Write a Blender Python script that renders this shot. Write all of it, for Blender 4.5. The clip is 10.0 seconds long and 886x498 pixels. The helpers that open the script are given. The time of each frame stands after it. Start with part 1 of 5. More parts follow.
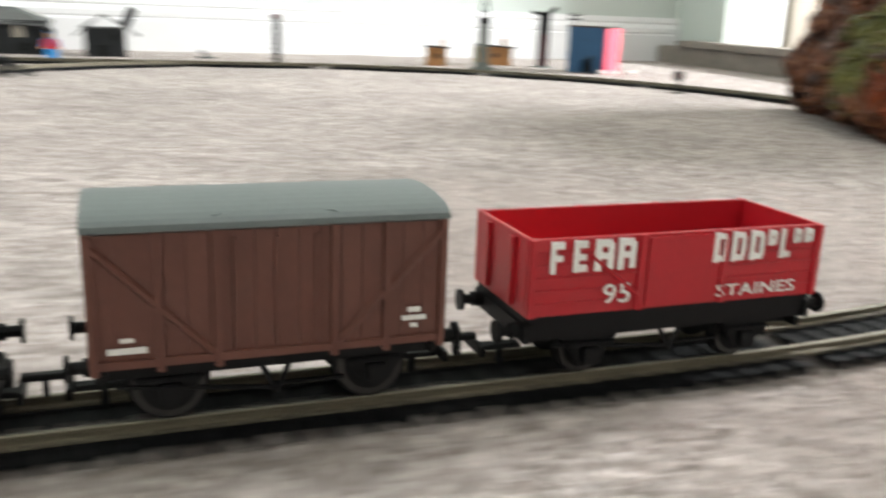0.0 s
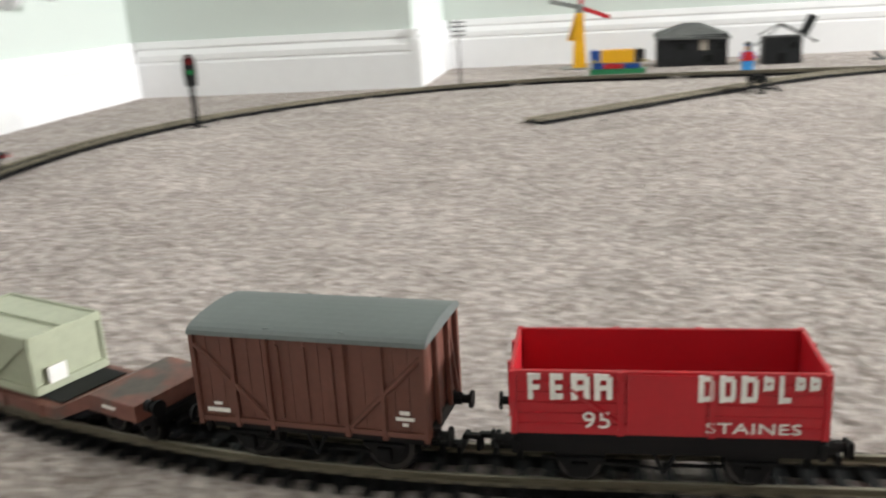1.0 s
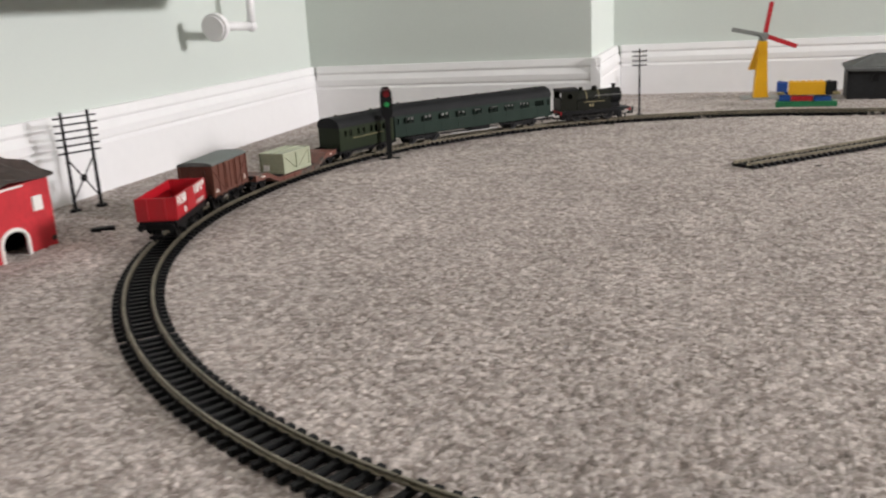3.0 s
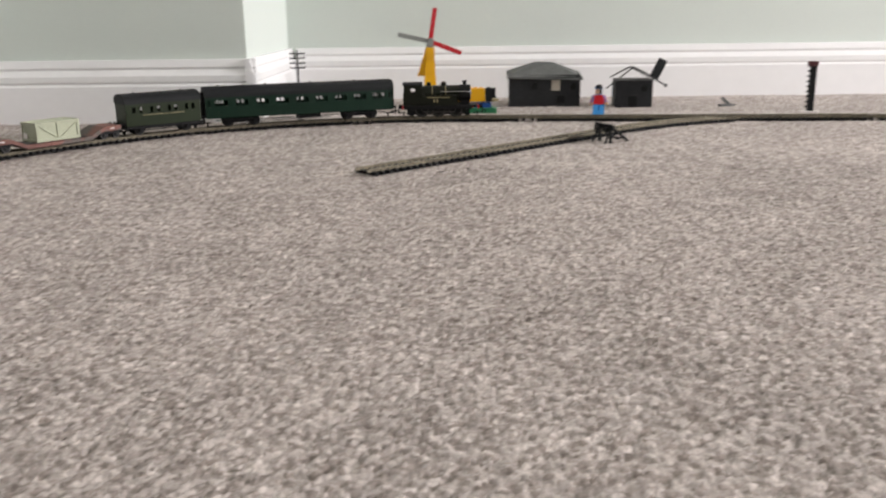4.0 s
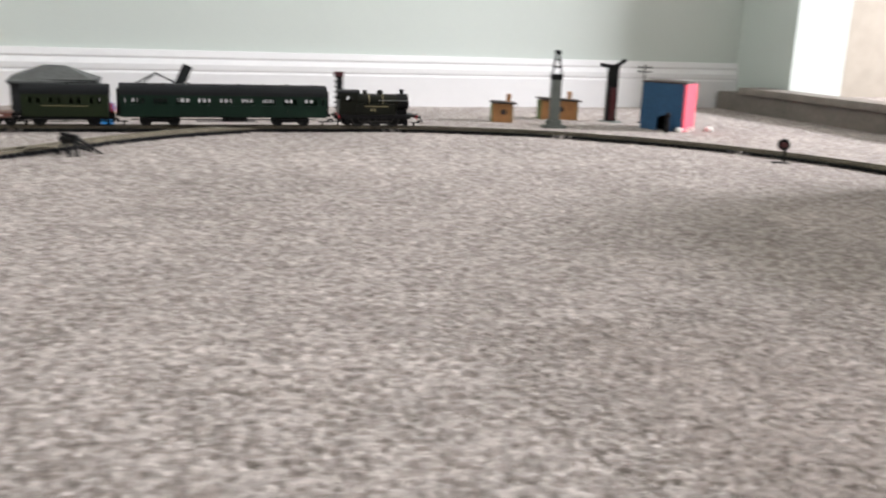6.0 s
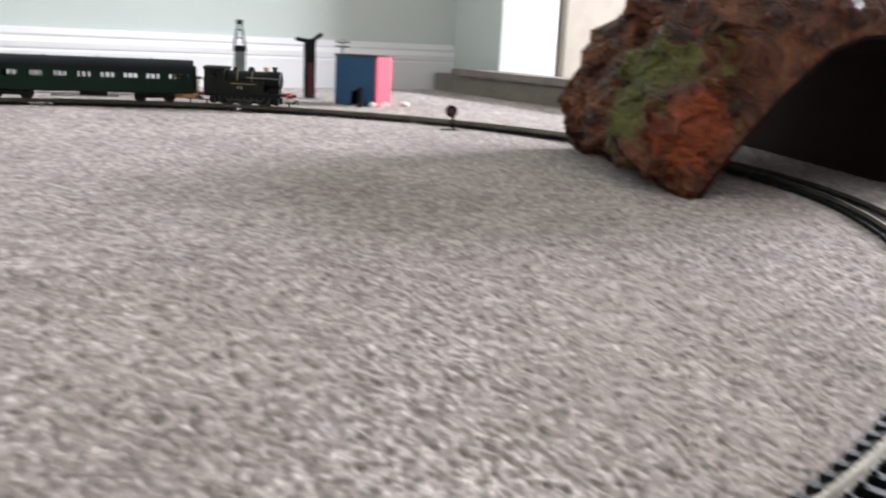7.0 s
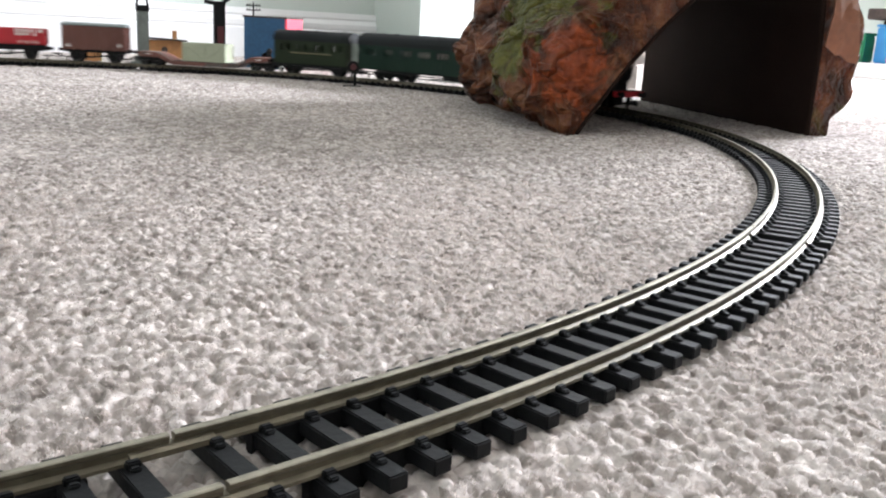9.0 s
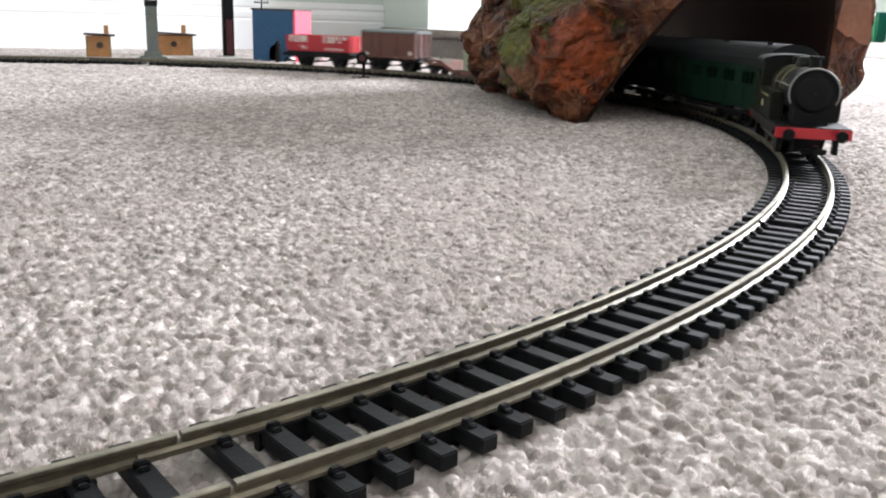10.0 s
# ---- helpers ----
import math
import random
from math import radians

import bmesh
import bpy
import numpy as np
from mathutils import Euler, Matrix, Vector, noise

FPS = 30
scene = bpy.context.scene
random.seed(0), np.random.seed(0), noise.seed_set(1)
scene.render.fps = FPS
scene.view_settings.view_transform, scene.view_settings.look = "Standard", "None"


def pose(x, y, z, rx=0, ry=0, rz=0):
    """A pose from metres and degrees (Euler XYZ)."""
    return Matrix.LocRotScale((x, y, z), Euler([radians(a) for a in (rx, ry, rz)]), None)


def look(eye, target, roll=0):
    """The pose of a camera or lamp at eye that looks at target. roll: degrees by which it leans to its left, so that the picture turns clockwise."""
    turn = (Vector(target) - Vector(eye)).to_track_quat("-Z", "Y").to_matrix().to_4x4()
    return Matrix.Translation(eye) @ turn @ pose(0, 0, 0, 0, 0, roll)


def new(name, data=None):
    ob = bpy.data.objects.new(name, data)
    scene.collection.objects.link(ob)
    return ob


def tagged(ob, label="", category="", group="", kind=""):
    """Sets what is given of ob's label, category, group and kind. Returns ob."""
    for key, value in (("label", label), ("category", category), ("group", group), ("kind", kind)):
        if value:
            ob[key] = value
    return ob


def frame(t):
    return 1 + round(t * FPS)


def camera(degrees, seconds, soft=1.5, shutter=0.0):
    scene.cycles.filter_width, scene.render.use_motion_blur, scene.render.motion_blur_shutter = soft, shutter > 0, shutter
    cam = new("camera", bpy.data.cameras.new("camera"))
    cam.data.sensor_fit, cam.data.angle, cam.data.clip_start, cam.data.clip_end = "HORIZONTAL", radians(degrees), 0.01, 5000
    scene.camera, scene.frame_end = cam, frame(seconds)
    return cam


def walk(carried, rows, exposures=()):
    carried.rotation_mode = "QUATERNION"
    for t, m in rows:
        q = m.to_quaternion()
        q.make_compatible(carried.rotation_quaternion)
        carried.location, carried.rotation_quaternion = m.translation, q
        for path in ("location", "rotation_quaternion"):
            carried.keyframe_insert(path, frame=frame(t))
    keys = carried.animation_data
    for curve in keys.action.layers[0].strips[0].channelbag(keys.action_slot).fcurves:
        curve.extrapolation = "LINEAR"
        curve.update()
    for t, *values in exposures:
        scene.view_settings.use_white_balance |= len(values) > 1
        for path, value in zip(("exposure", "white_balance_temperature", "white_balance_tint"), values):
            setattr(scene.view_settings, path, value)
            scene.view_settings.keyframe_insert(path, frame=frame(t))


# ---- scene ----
cam = camera(53.56, 10.0, soft=2.1, shutter=0.4)
PATH = [
    (0.0, look((0.4261, -0.1815, 0.0918), (1.0982, 1.6256, -0.4396), 2.32)),
    (0.2, look((0.3439, -0.1913, 0.0995), (0.7786, 1.6849, -0.4398), 1.25)),
    (0.4, look((0.2719, -0.1984, 0.1086), (0.4763, 1.7147, -0.4376), -0.46)),
    (0.6, look((0.2134, -0.2084, 0.1180), (0.2117, 1.7130, -0.4372), -1.65)),
    (0.8, look((0.1608, -0.2189, 0.1330), (-0.0178, 1.6910, -0.4332), -2.72)),
    (1.0, look((0.1107, -0.2247, 0.1391), (-0.2175, 1.6661, -0.4243), -3.30)),
    (1.2, look((0.0672, -0.2353, 0.1540), (-0.3781, 1.6308, -0.4111), -3.44)),
    (1.5, look((0.0305, -0.2384, 0.1735), (-0.5201, 1.6025, -0.3815), -3.63)),
    (1.7, look((0.0236, -0.2400, 0.1791), (-0.5642, 1.5930, -0.3636), -4.07)),
    (2.0, look((0.0151, -0.2419, 0.1810), (-0.5967, 1.5861, -0.3522), -3.72)),
    (2.2, look((0.0121, -0.2412, 0.1784), (-0.6241, 1.5791, -0.3524), -3.56)),
    (3.3, look((0.0447, -0.2048, 0.1708), (-0.4396, 1.6582, -0.3721), -2.33)),
    (3.5, look((0.0887, -0.1649, 0.1536), (-0.2448, 1.7311, -0.3886), -2.07)),
    (3.7, look((0.1218, -0.1508, 0.1475), (-0.0633, 1.7645, -0.3980), -1.43)),
    (4.0, look((0.1460, -0.1254, 0.1532), (0.1035, 1.8020, -0.3791), -0.72)),
    (4.2, look((0.1509, -0.1245, 0.1568), (0.1551, 1.8101, -0.3504), -0.69)),
    (4.5, look((0.1708, -0.1000, 0.1666), (0.2433, 1.8390, -0.3181), -0.39)),
    (5.0, look((0.2125, -0.0770, 0.1755), (0.4445, 1.8530, -0.2949), 0.01)),
    (5.2, look((0.2355, -0.0711, 0.1683), (0.5584, 1.8440, -0.3095), 0.44)),
    (5.5, look((0.2769, -0.0626, 0.1611), (0.7361, 1.8243, -0.3170), 1.15)),
    (5.7, look((0.3060, -0.0603, 0.1498), (0.8597, 1.7994, -0.3350), 1.51)),
    (6.8, look((0.4910, -0.0746, 0.1177), (1.4834, 1.5949, -0.3598), 3.06)),
    (7.0, look((0.5142, -0.0769, 0.1006), (1.5983, 1.5377, -0.3659), 2.88)),
    (7.2, look((0.5360, -0.0858, 0.0842), (1.6913, 1.4808, -0.3750), 2.49)),
    (7.5, look((0.5590, -0.0900, 0.0763), (1.7841, 1.4133, -0.4128), 1.96)),
    (7.7, look((0.5649, -0.0951, 0.0715), (1.8228, 1.3712, -0.4459), 2.57)),
    (8.0, look((0.5592, -0.1020, 0.0685), (1.8122, 1.3670, -0.4533), 2.46)),
    (8.5, look((0.5550, -0.1053, 0.0671), (1.7711, 1.4029, -0.4294), 3.33)),
    (9.0, look((0.5551, -0.1061, 0.0670), (1.7330, 1.4360, -0.4170), 3.07)),
    (9.5, look((0.5560, -0.1065, 0.0679), (1.7141, 1.4462, -0.4300), 2.38)),
    (10.0, look((0.5564, -0.1069, 0.0682), (1.7073, 1.4472, -0.4419), 1.90)),
]
walk(cam, PATH, exposures=[(0.0, 0.28, 6620, 12), (0.7, 0.13, 6660, 12), (1.5, -0.34, 6860, 18), (2.2, -0.58, 6900, 19), (3.5, -0.38, 6920, 20), (5.0, -0.31, 6780, 19), (5.7, -0.26, 6670, 18), (7.0, -0.20, 6340, 18), (8.0, 0.20, 6230, 15), (10.0, 0.15, 6320, 16)])

# ---- light ----
world = bpy.data.worlds.new("sky")
world.use_nodes = True
scene.world = world
sky = world.node_tree.nodes.new("ShaderNodeTexSky")
sky.sky_type, sky.sun_disc = "NISHITA", False
sky.sun_elevation, sky.sun_rotation = radians(40), radians(60)
world.node_tree.links.new(sky.outputs[0], world.node_tree.nodes["Background"].inputs[0])
world.node_tree.nodes["Background"].inputs[1].default_value = 0.12


def area_light(name, at, target, width, height, power, colour):
    """A rectangular area lamp: daylight in a window's opening, and the added front fill."""
    data = bpy.data.lights.new(name, "AREA")
    data.shape, data.size, data.size_y, data.energy, data.color = "RECTANGLE", width, height, power, colour
    ob = new(name, data)
    ob.matrix_world = look(at, target)
    return ob


area_light("garden_window_light", (3.18, 0.50, 0.82), (0.4, 0.42, 0.05), 0.66, 0.56, 250, (0.93, 0.975, 1.0))
# added warm fill from behind the viewer; no window stands there
area_light("front_fill_light", (1.2, -2.35, 1.5), (0.5, 0.6, 0.2), 1.8, 1.2, 3.0, (1.0, 0.93, 0.82))
area_light("side_window_light", (-0.48, 0.1, 1.5), (0.6, 0.3, 0.0), 1.4, 1.0, 1.0, (1.0, 0.95, 0.88))

# ---- materials ----


def mat(name, colour, rough=0.5, metal=0.0, var=0.12, scale=300.0, bump=0.05, stain=0.1, stain_scale=25.0, spec=0.5, second=None, second_at=0.6, second_scale=40.0):
    """A surface with grain and stains at two scales, and with a second colour in patches."""
    m = bpy.data.materials.new(name)
    m.use_nodes = True
    nt = m.node_tree
    N, L = nt.nodes, nt.links
    b = N["Principled BSDF"]
    b.inputs["Roughness"].default_value, b.inputs["Metallic"].default_value = rough, metal
    b.inputs["Specular IOR Level"].default_value = spec
    tc = N.new("ShaderNodeTexCoord")

    def tex(s, detail=4.0):
        n = N.new("ShaderNodeTexNoise")
        n.inputs["Scale"].default_value, n.inputs["Detail"].default_value = s, detail
        L.new(tc.outputs["Object"], n.inputs["Vector"])
        return n

    def scaled(socket, amount):
        r = N.new("ShaderNodeMapRange")
        r.inputs[1].default_value, r.inputs[2].default_value = 0.25, 0.75
        r.inputs[3].default_value, r.inputs[4].default_value = 1 - amount, 1 + amount
        L.new(socket, r.inputs[0])
        return r.outputs[0]

    fine, coarse = tex(scale), tex(stain_scale)
    k = N.new("ShaderNodeMath")
    k.operation = "MULTIPLY"
    L.new(scaled(fine.outputs[0], var), k.inputs[0])
    L.new(scaled(coarse.outputs[0], stain), k.inputs[1])
    base = N.new("ShaderNodeRGB")
    base.outputs[0].default_value = (*colour, 1)
    source = base.outputs[0]
    if second:
        patch, ramp, mix = tex(second_scale, 6.0), N.new("ShaderNodeValToRGB"), N.new("ShaderNodeMix")
        ramp.color_ramp.elements[0].position, ramp.color_ramp.elements[1].position = second_at, second_at + 0.08
        mix.data_type = "RGBA"
        L.new(patch.outputs[0], ramp.inputs[0])
        L.new(ramp.outputs[0], mix.inputs["Factor"])
        L.new(source, mix.inputs["A"])
        mix.inputs["B"].default_value = (*second, 1)
        source = mix.outputs["Result"]
    v = N.new("ShaderNodeVectorMath")
    v.operation = "SCALE"
    L.new(source, v.inputs[0])
    L.new(k.outputs[0], v.inputs["Scale"])
    L.new(v.outputs[0], b.inputs["Base Color"])
    if bump:
        bn = N.new("ShaderNodeBump")
        bn.inputs["Strength"].default_value, bn.inputs["Distance"].default_value = bump, 0.001
        L.new(fine.outputs[0], bn.inputs["Height"])
        L.new(bn.outputs[0], b.inputs["Normal"])
    return m


def glass(name):
    m = bpy.data.materials.new(name)
    m.use_nodes = True
    b = m.node_tree.nodes["Principled BSDF"]
    b.inputs["Transmission Weight"].default_value, b.inputs["Roughness"].default_value, b.inputs["IOR"].default_value = 1.0, 0.03, 1.1
    return m




def carpet_material():
    """Heathered loop pile: each tuft has its own shade, the gaps between them lie deep and are coloured darker as
    painted shade.
    """
    m = bpy.data.materials.new("carpet")
    m.use_nodes = True
    N, L = m.node_tree.nodes, m.node_tree.links
    b = N["Principled BSDF"]
    b.inputs["Roughness"].default_value, b.inputs["Specular IOR Level"].default_value = 0.95, 0.08
    tc = N.new("ShaderNodeTexCoord")
    cells = N.new("ShaderNodeTexVoronoi")
    cells.inputs["Scale"].default_value, cells.inputs["Randomness"].default_value = 345.0, 1.0
    wisps, broad, clumps = N.new("ShaderNodeTexNoise"), N.new("ShaderNodeTexNoise"), N.new("ShaderNodeTexNoise")
    clumps.inputs["Scale"].default_value, clumps.inputs["Detail"].default_value = 135.0, 2.0
    wisps.inputs["Scale"].default_value, wisps.inputs["Detail"].default_value = 900.0, 3.0
    broad.inputs["Scale"].default_value, broad.inputs["Detail"].default_value = 20.0, 4.0
    for n in (cells, wisps, broad, clumps):
        L.new(tc.outputs["Object"], n.inputs["Vector"])
    shade = N.new("ShaderNodeSeparateColor")
    L.new(cells.outputs["Color"], shade.inputs[0])
    ramp = N.new("ShaderNodeValToRGB")
    e = ramp.color_ramp.elements
    e[0].position, e[0].color = 0.0, (0.270, 0.228, 0.206, 1)
    e[1].position, e[1].color = 1.0, (0.580, 0.521, 0.490, 1)
    mid = e.new(0.45)
    mid.color = (0.416, 0.367, 0.342, 1)
    L.new(shade.outputs[0], ramp.inputs[0])

    def ranged(socket, a, c, lo, hi):
        r = N.new("ShaderNodeMapRange")
        for i, v in enumerate((a, c, lo, hi)):
            r.inputs[i + 1].default_value = v
        L.new(socket, r.inputs[0])
        return r.outputs[0]

    def times(a, c):
        k = N.new("ShaderNodeMath")
        k.operation = "MULTIPLY"
        L.new(a, k.inputs[0])
        L.new(c, k.inputs[1])
        return k.outputs[0]
    # shade between the tufts, painted in by darkening the cell edges
    gap_shade = ranged(cells.outputs["Distance"], 0.25, 0.75, 1.05, 0.84)
    k = times(times(gap_shade, ranged(wisps.outputs[0], 0.3, 0.7, 0.86, 1.14)), ranged(broad.outputs[0], 0.3, 0.7, 0.91, 1.09))
    k = times(k, ranged(clumps.outputs[0], 0.3, 0.7, 0.83, 1.16))
    lean = N.new("ShaderNodeTexNoise")
    lean.inputs["Scale"].default_value, lean.inputs["Detail"].default_value = 5.5, 3.0
    L.new(tc.outputs["Object"], lean.inputs["Vector"])
    k = times(k, ranged(lean.outputs[0], 0.3, 0.7, 0.90, 1.08))
    v = N.new("ShaderNodeVectorMath")
    v.operation = "SCALE"
    L.new(ramp.outputs[0], v.inputs[0])
    L.new(k, v.inputs["Scale"])
    L.new(v.outputs[0], b.inputs["Base Color"])
    bump = N.new("ShaderNodeBump")
    bump.inputs["Strength"].default_value, bump.inputs["Distance"].default_value, bump.invert = 0.35, 0.0010, True
    L.new(cells.outputs["Distance"], bump.inputs["Height"])
    fuzz = N.new("ShaderNodeBump")
    fuzz.inputs["Strength"].default_value, fuzz.inputs["Distance"].default_value = 0.5, 0.0006
    L.new(wisps.outputs[0], fuzz.inputs["Height"])
    L.new(bump.outputs[0], fuzz.inputs["Normal"])
    L.new(fuzz.outputs[0], b.inputs["Normal"])
    return m


def fibre_material():
    """Wool fibres, each of its own shade."""
    m = bpy.data.materials.new("carpet_fibre")
    m.use_nodes = True
    N, L = m.node_tree.nodes, m.node_tree.links
    b = N["Principled BSDF"]
    b.inputs["Roughness"].default_value, b.inputs["Specular IOR Level"].default_value = 0.9, 0.1
    geo, ramp = N.new("ShaderNodeNewGeometry"), N.new("ShaderNodeValToRGB")
    e = ramp.color_ramp.elements
    e[0].color, e[1].color = (0.43, 0.370, 0.335, 1), (0.69, 0.625, 0.585, 1)
    L.new(geo.outputs["Random Per Island"], ramp.inputs[0])
    L.new(ramp.outputs[0], b.inputs["Base Color"])
    glow_through, both = N.new("ShaderNodeBsdfTranslucent"), N.new("ShaderNodeMixShader")
    both.inputs[0].default_value = 0.5
    L.new(ramp.outputs[0], glow_through.inputs[0])
    L.new(b.outputs[0], both.inputs[1])
    L.new(glow_through.outputs[0], both.inputs[2])
    L.new(both.outputs[0], N["Material Output"].inputs["Surface"])
    return m


def rock_material():
    """Crumpled painted paper: browns, with moss green and orange daubs and shade painted into its creases."""
    m = bpy.data.materials.new("painted_paper_rock")
    m.use_nodes = True
    N, L = m.node_tree.nodes, m.node_tree.links
    b = N["Principled BSDF"]
    b.inputs["Roughness"].default_value, b.inputs["Specular IOR Level"].default_value = 0.42, 0.3
    tc = N.new("ShaderNodeTexCoord")

    def tex(scale, detail, shift):
        mp = N.new("ShaderNodeMapping")
        mp.inputs["Location"].default_value = (shift, shift * 0.7, -shift)
        L.new(tc.outputs["Object"], mp.inputs["Vector"])
        n = N.new("ShaderNodeTexNoise")
        n.inputs["Scale"].default_value, n.inputs["Detail"].default_value, n.inputs["Distortion"].default_value = scale, detail, 1.2
        L.new(mp.outputs[0], n.inputs["Vector"])
        return n.outputs[0]

    def ramped(socket, stops):
        r = N.new("ShaderNodeValToRGB")
        e = r.color_ramp.elements
        e[0].position, e[0].color = stops[0][0], (*stops[0][1], 1)
        e[1].position, e[1].color = stops[-1][0], (*stops[-1][1], 1)
        for p, c in stops[1:-1]:
            e.new(p).color = (*c, 1)
        L.new(socket, r.inputs[0])
        return r.outputs[0]

    def mixed(fac, a, c):
        x = N.new("ShaderNodeMix")
        x.data_type = "RGBA"
        L.new(fac, x.inputs["Factor"])
        L.new(a, x.inputs["A"])
        L.new(c, x.inputs["B"])
        return x.outputs["Result"]
    g0, g1 = (0, 0, 0), (1, 1, 1)
    brown = ramped(tex(38, 8, 0), [(0.30, (0.014, 0.005, 0.0035)), (0.43, (0.050, 0.013, 0.005)), (0.56, (0.115, 0.032, 0.010)), (0.66, (0.175, 0.066, 0.026)), (0.78, (0.27, 0.145, 0.090))])
    green = ramped(tex(60, 6, 4), [(0.3, (0.034, 0.037, 0.004)), (0.7, (0.135, 0.125, 0.020))])
    orange = ramped(tex(55, 6, 9), [(0.3, (0.10, 0.016, 0.005)), (0.7, (0.36, 0.070, 0.014))])
    c = mixed(ramped(tex(13, 5, 2.3), [(0.62, g0), (0.72, g1)]), brown, green)
    c = mixed(ramped(tex(16, 5, 7.1), [(0.66, g0), (0.74, g1)]), c, orange)

    def daub(at, radius, shift):
        """A blotch of paint with a ragged edge."""
        d = N.new("ShaderNodeVectorMath")
        d.operation = "DISTANCE"
        L.new(tc.outputs["Object"], d.inputs[0])
        d.inputs[1].default_value = at
        a = N.new("ShaderNodeMath")
        a.operation = "MULTIPLY_ADD"
        L.new(tex(48, 6, shift), a.inputs[0])
        a.inputs[1].default_value = -radius * 2.6
        L.new(d.outputs["Value"], a.inputs[2])
        r = N.new("ShaderNodeMapRange")
        for i, v in enumerate((-radius * 0.55, -radius * 0.25, 1.0, 0.0)):
            r.inputs[i + 1].default_value = v
        L.new(a.outputs[0], r.inputs[0])
        return r.outputs[0]
    c = mixed(daub((0.985, 0.398, 0.085), 0.058, 3.0), c, green)
    c = mixed(daub((1.016, 0.337, 0.071), 0.020, 5.0), c, green)
    c = mixed(daub((0.989, 0.335, 0.045), 0.028, 6.0), c, orange)
    # creases of the crumpled paper, their shade painted in as dark brown lines
    bend = N.new("ShaderNodeTexNoise")
    bend.inputs["Scale"].default_value, bend.inputs["Detail"].default_value = 26.0, 4.0
    L.new(tc.outputs["Object"], bend.inputs["Vector"])
    shift = N.new("ShaderNodeVectorMath")
    shift.operation = "MULTIPLY_ADD"
    L.new(bend.outputs["Color"], shift.inputs[0])
    shift.inputs[1].default_value = (0.11, 0.11, 0.11)
    L.new(tc.outputs["Object"], shift.inputs[2])
    fold = N.new("ShaderNodeTexVoronoi")
    fold.feature = "DISTANCE_TO_EDGE"
    fold.inputs["Scale"].default_value = 24.0
    L.new(shift.outputs[0], fold.inputs["Vector"])
    c = mixed(ramped(fold.outputs["Distance"], [(0.0, (0.55, 0.55, 0.55)), (0.05, g0)]), c, ramped(tex(90, 3, 8), [(0.4, (0.022, 0.010, 0.007)), (0.6, (0.06, 0.026, 0.016))]))
    L.new(c, b.inputs["Base Color"])
    lump = N.new("ShaderNodeBump")
    lump.inputs["Strength"].default_value, lump.inputs["Distance"].default_value = 0.7, 0.010
    L.new(ramped(fold.outputs["Distance"], [(0.0, g0), (0.12, (0.6, 0.6, 0.6)), (0.45, g1)]), lump.inputs["Height"])
    bump = N.new("ShaderNodeBump")
    bump.inputs["Strength"].default_value, bump.inputs["Distance"].default_value = 0.9, 0.004
    L.new(tex(70, 8, 1), bump.inputs["Height"])
    L.new(lump.outputs[0], bump.inputs["Normal"])
    L.new(bump.outputs[0], b.inputs["Normal"])
    return m


CARPET = carpet_material()
FIBRE = fibre_material()
WALL_PAINT = mat("grey_green_wall_paint", (0.578, 0.632, 0.590), 0.85, var=0.02, scale=500, bump=0.03, stain=0.02, stain_scale=3)
WHITE_PAINT = mat("white_gloss_paint", (0.80, 0.80, 0.80), 0.35, var=0.015, scale=80, bump=0.02, stain=0.02, stain_scale=6)
CEILING = mat("ceiling_paint", (0.78, 0.765, 0.73), 0.9, var=0.02, scale=60)
# mid-tone chosen for the unseen south wall so that it bounces less light
SOUTH_PAINT = mat("warm_grey_wall_paint", (0.40, 0.39, 0.37), 0.85, var=0.02, scale=500, bump=0.03, stain=0.02, stain_scale=3)
RAIL = mat("nickel_silver_rail", (0.27, 0.248, 0.20), 0.62, 1.0, var=0.2, scale=400, bump=0.08, stain=0.3, stain_scale=60)
RAIL_SIDE = mat("tarnished_rail_side", (0.145, 0.125, 0.088), 0.55, 0.55, var=0.25, scale=400, bump=0.08, stain=0.3, stain_scale=60)
SLEEPER = mat("black_sleeper_plastic", (0.0055, 0.006, 0.0068), 0.6, spec=0.22, var=0.25, scale=900, bump=0.12, stain=0.2, stain_scale=120)
BLACK = mat("black_plastic", (0.004, 0.004, 0.0045), 0.55, spec=0.2, var=0.2, scale=500, bump=0.06)
DARK_GREEN = mat("dark_green_coach_paint", (0.0026, 0.0165, 0.009), 0.5, spec=0.2, var=0.1, scale=400, bump=0.04, stain=0.15)
OLIVE = mat("olive_green_van_paint", (0.011, 0.019, 0.006), 0.52, spec=0.2, var=0.12, scale=400, bump=0.05, stain=0.2)
LOCO_PAINT = mat("loco_olive_black_paint", (0.0055, 0.0065, 0.003), 0.42, spec=0.2, var=0.15, scale=400, bump=0.05, stain=0.25)
ROOF_DARK = mat("dark_grey_roof", (0.0085, 0.0095, 0.0105), 0.65, spec=0.2, var=0.1, scale=400, bump=0.05, stain=0.15)
ROOF_GREY = mat("grey_van_roof", (0.105, 0.122, 0.118), 0.5, var=0.06, scale=500, bump=0.04, stain=0.08)
BROWN = mat("bauxite_brown_plastic", (0.118, 0.040, 0.026), 0.5, var=0.1, scale=500, bump=0.06, stain=0.1, stain_scale=60)
WELL_BROWN = mat("worn_red_brown_wagon", (0.15, 0.052, 0.036), 0.55, var=0.2, scale=300, bump=0.08, stain=0.3, second=(0.07, 0.055, 0.045), second_at=0.52)
RED = mat("red_wagon_plastic", (0.42, 0.008, 0.016), 0.4, var=0.05, scale=500, bump=0.03, stain=0.06, stain_scale=50)
BEAM_RED = mat("buffer_beam_red", (0.5, 0.02, 0.03), 0.4, var=0.08)
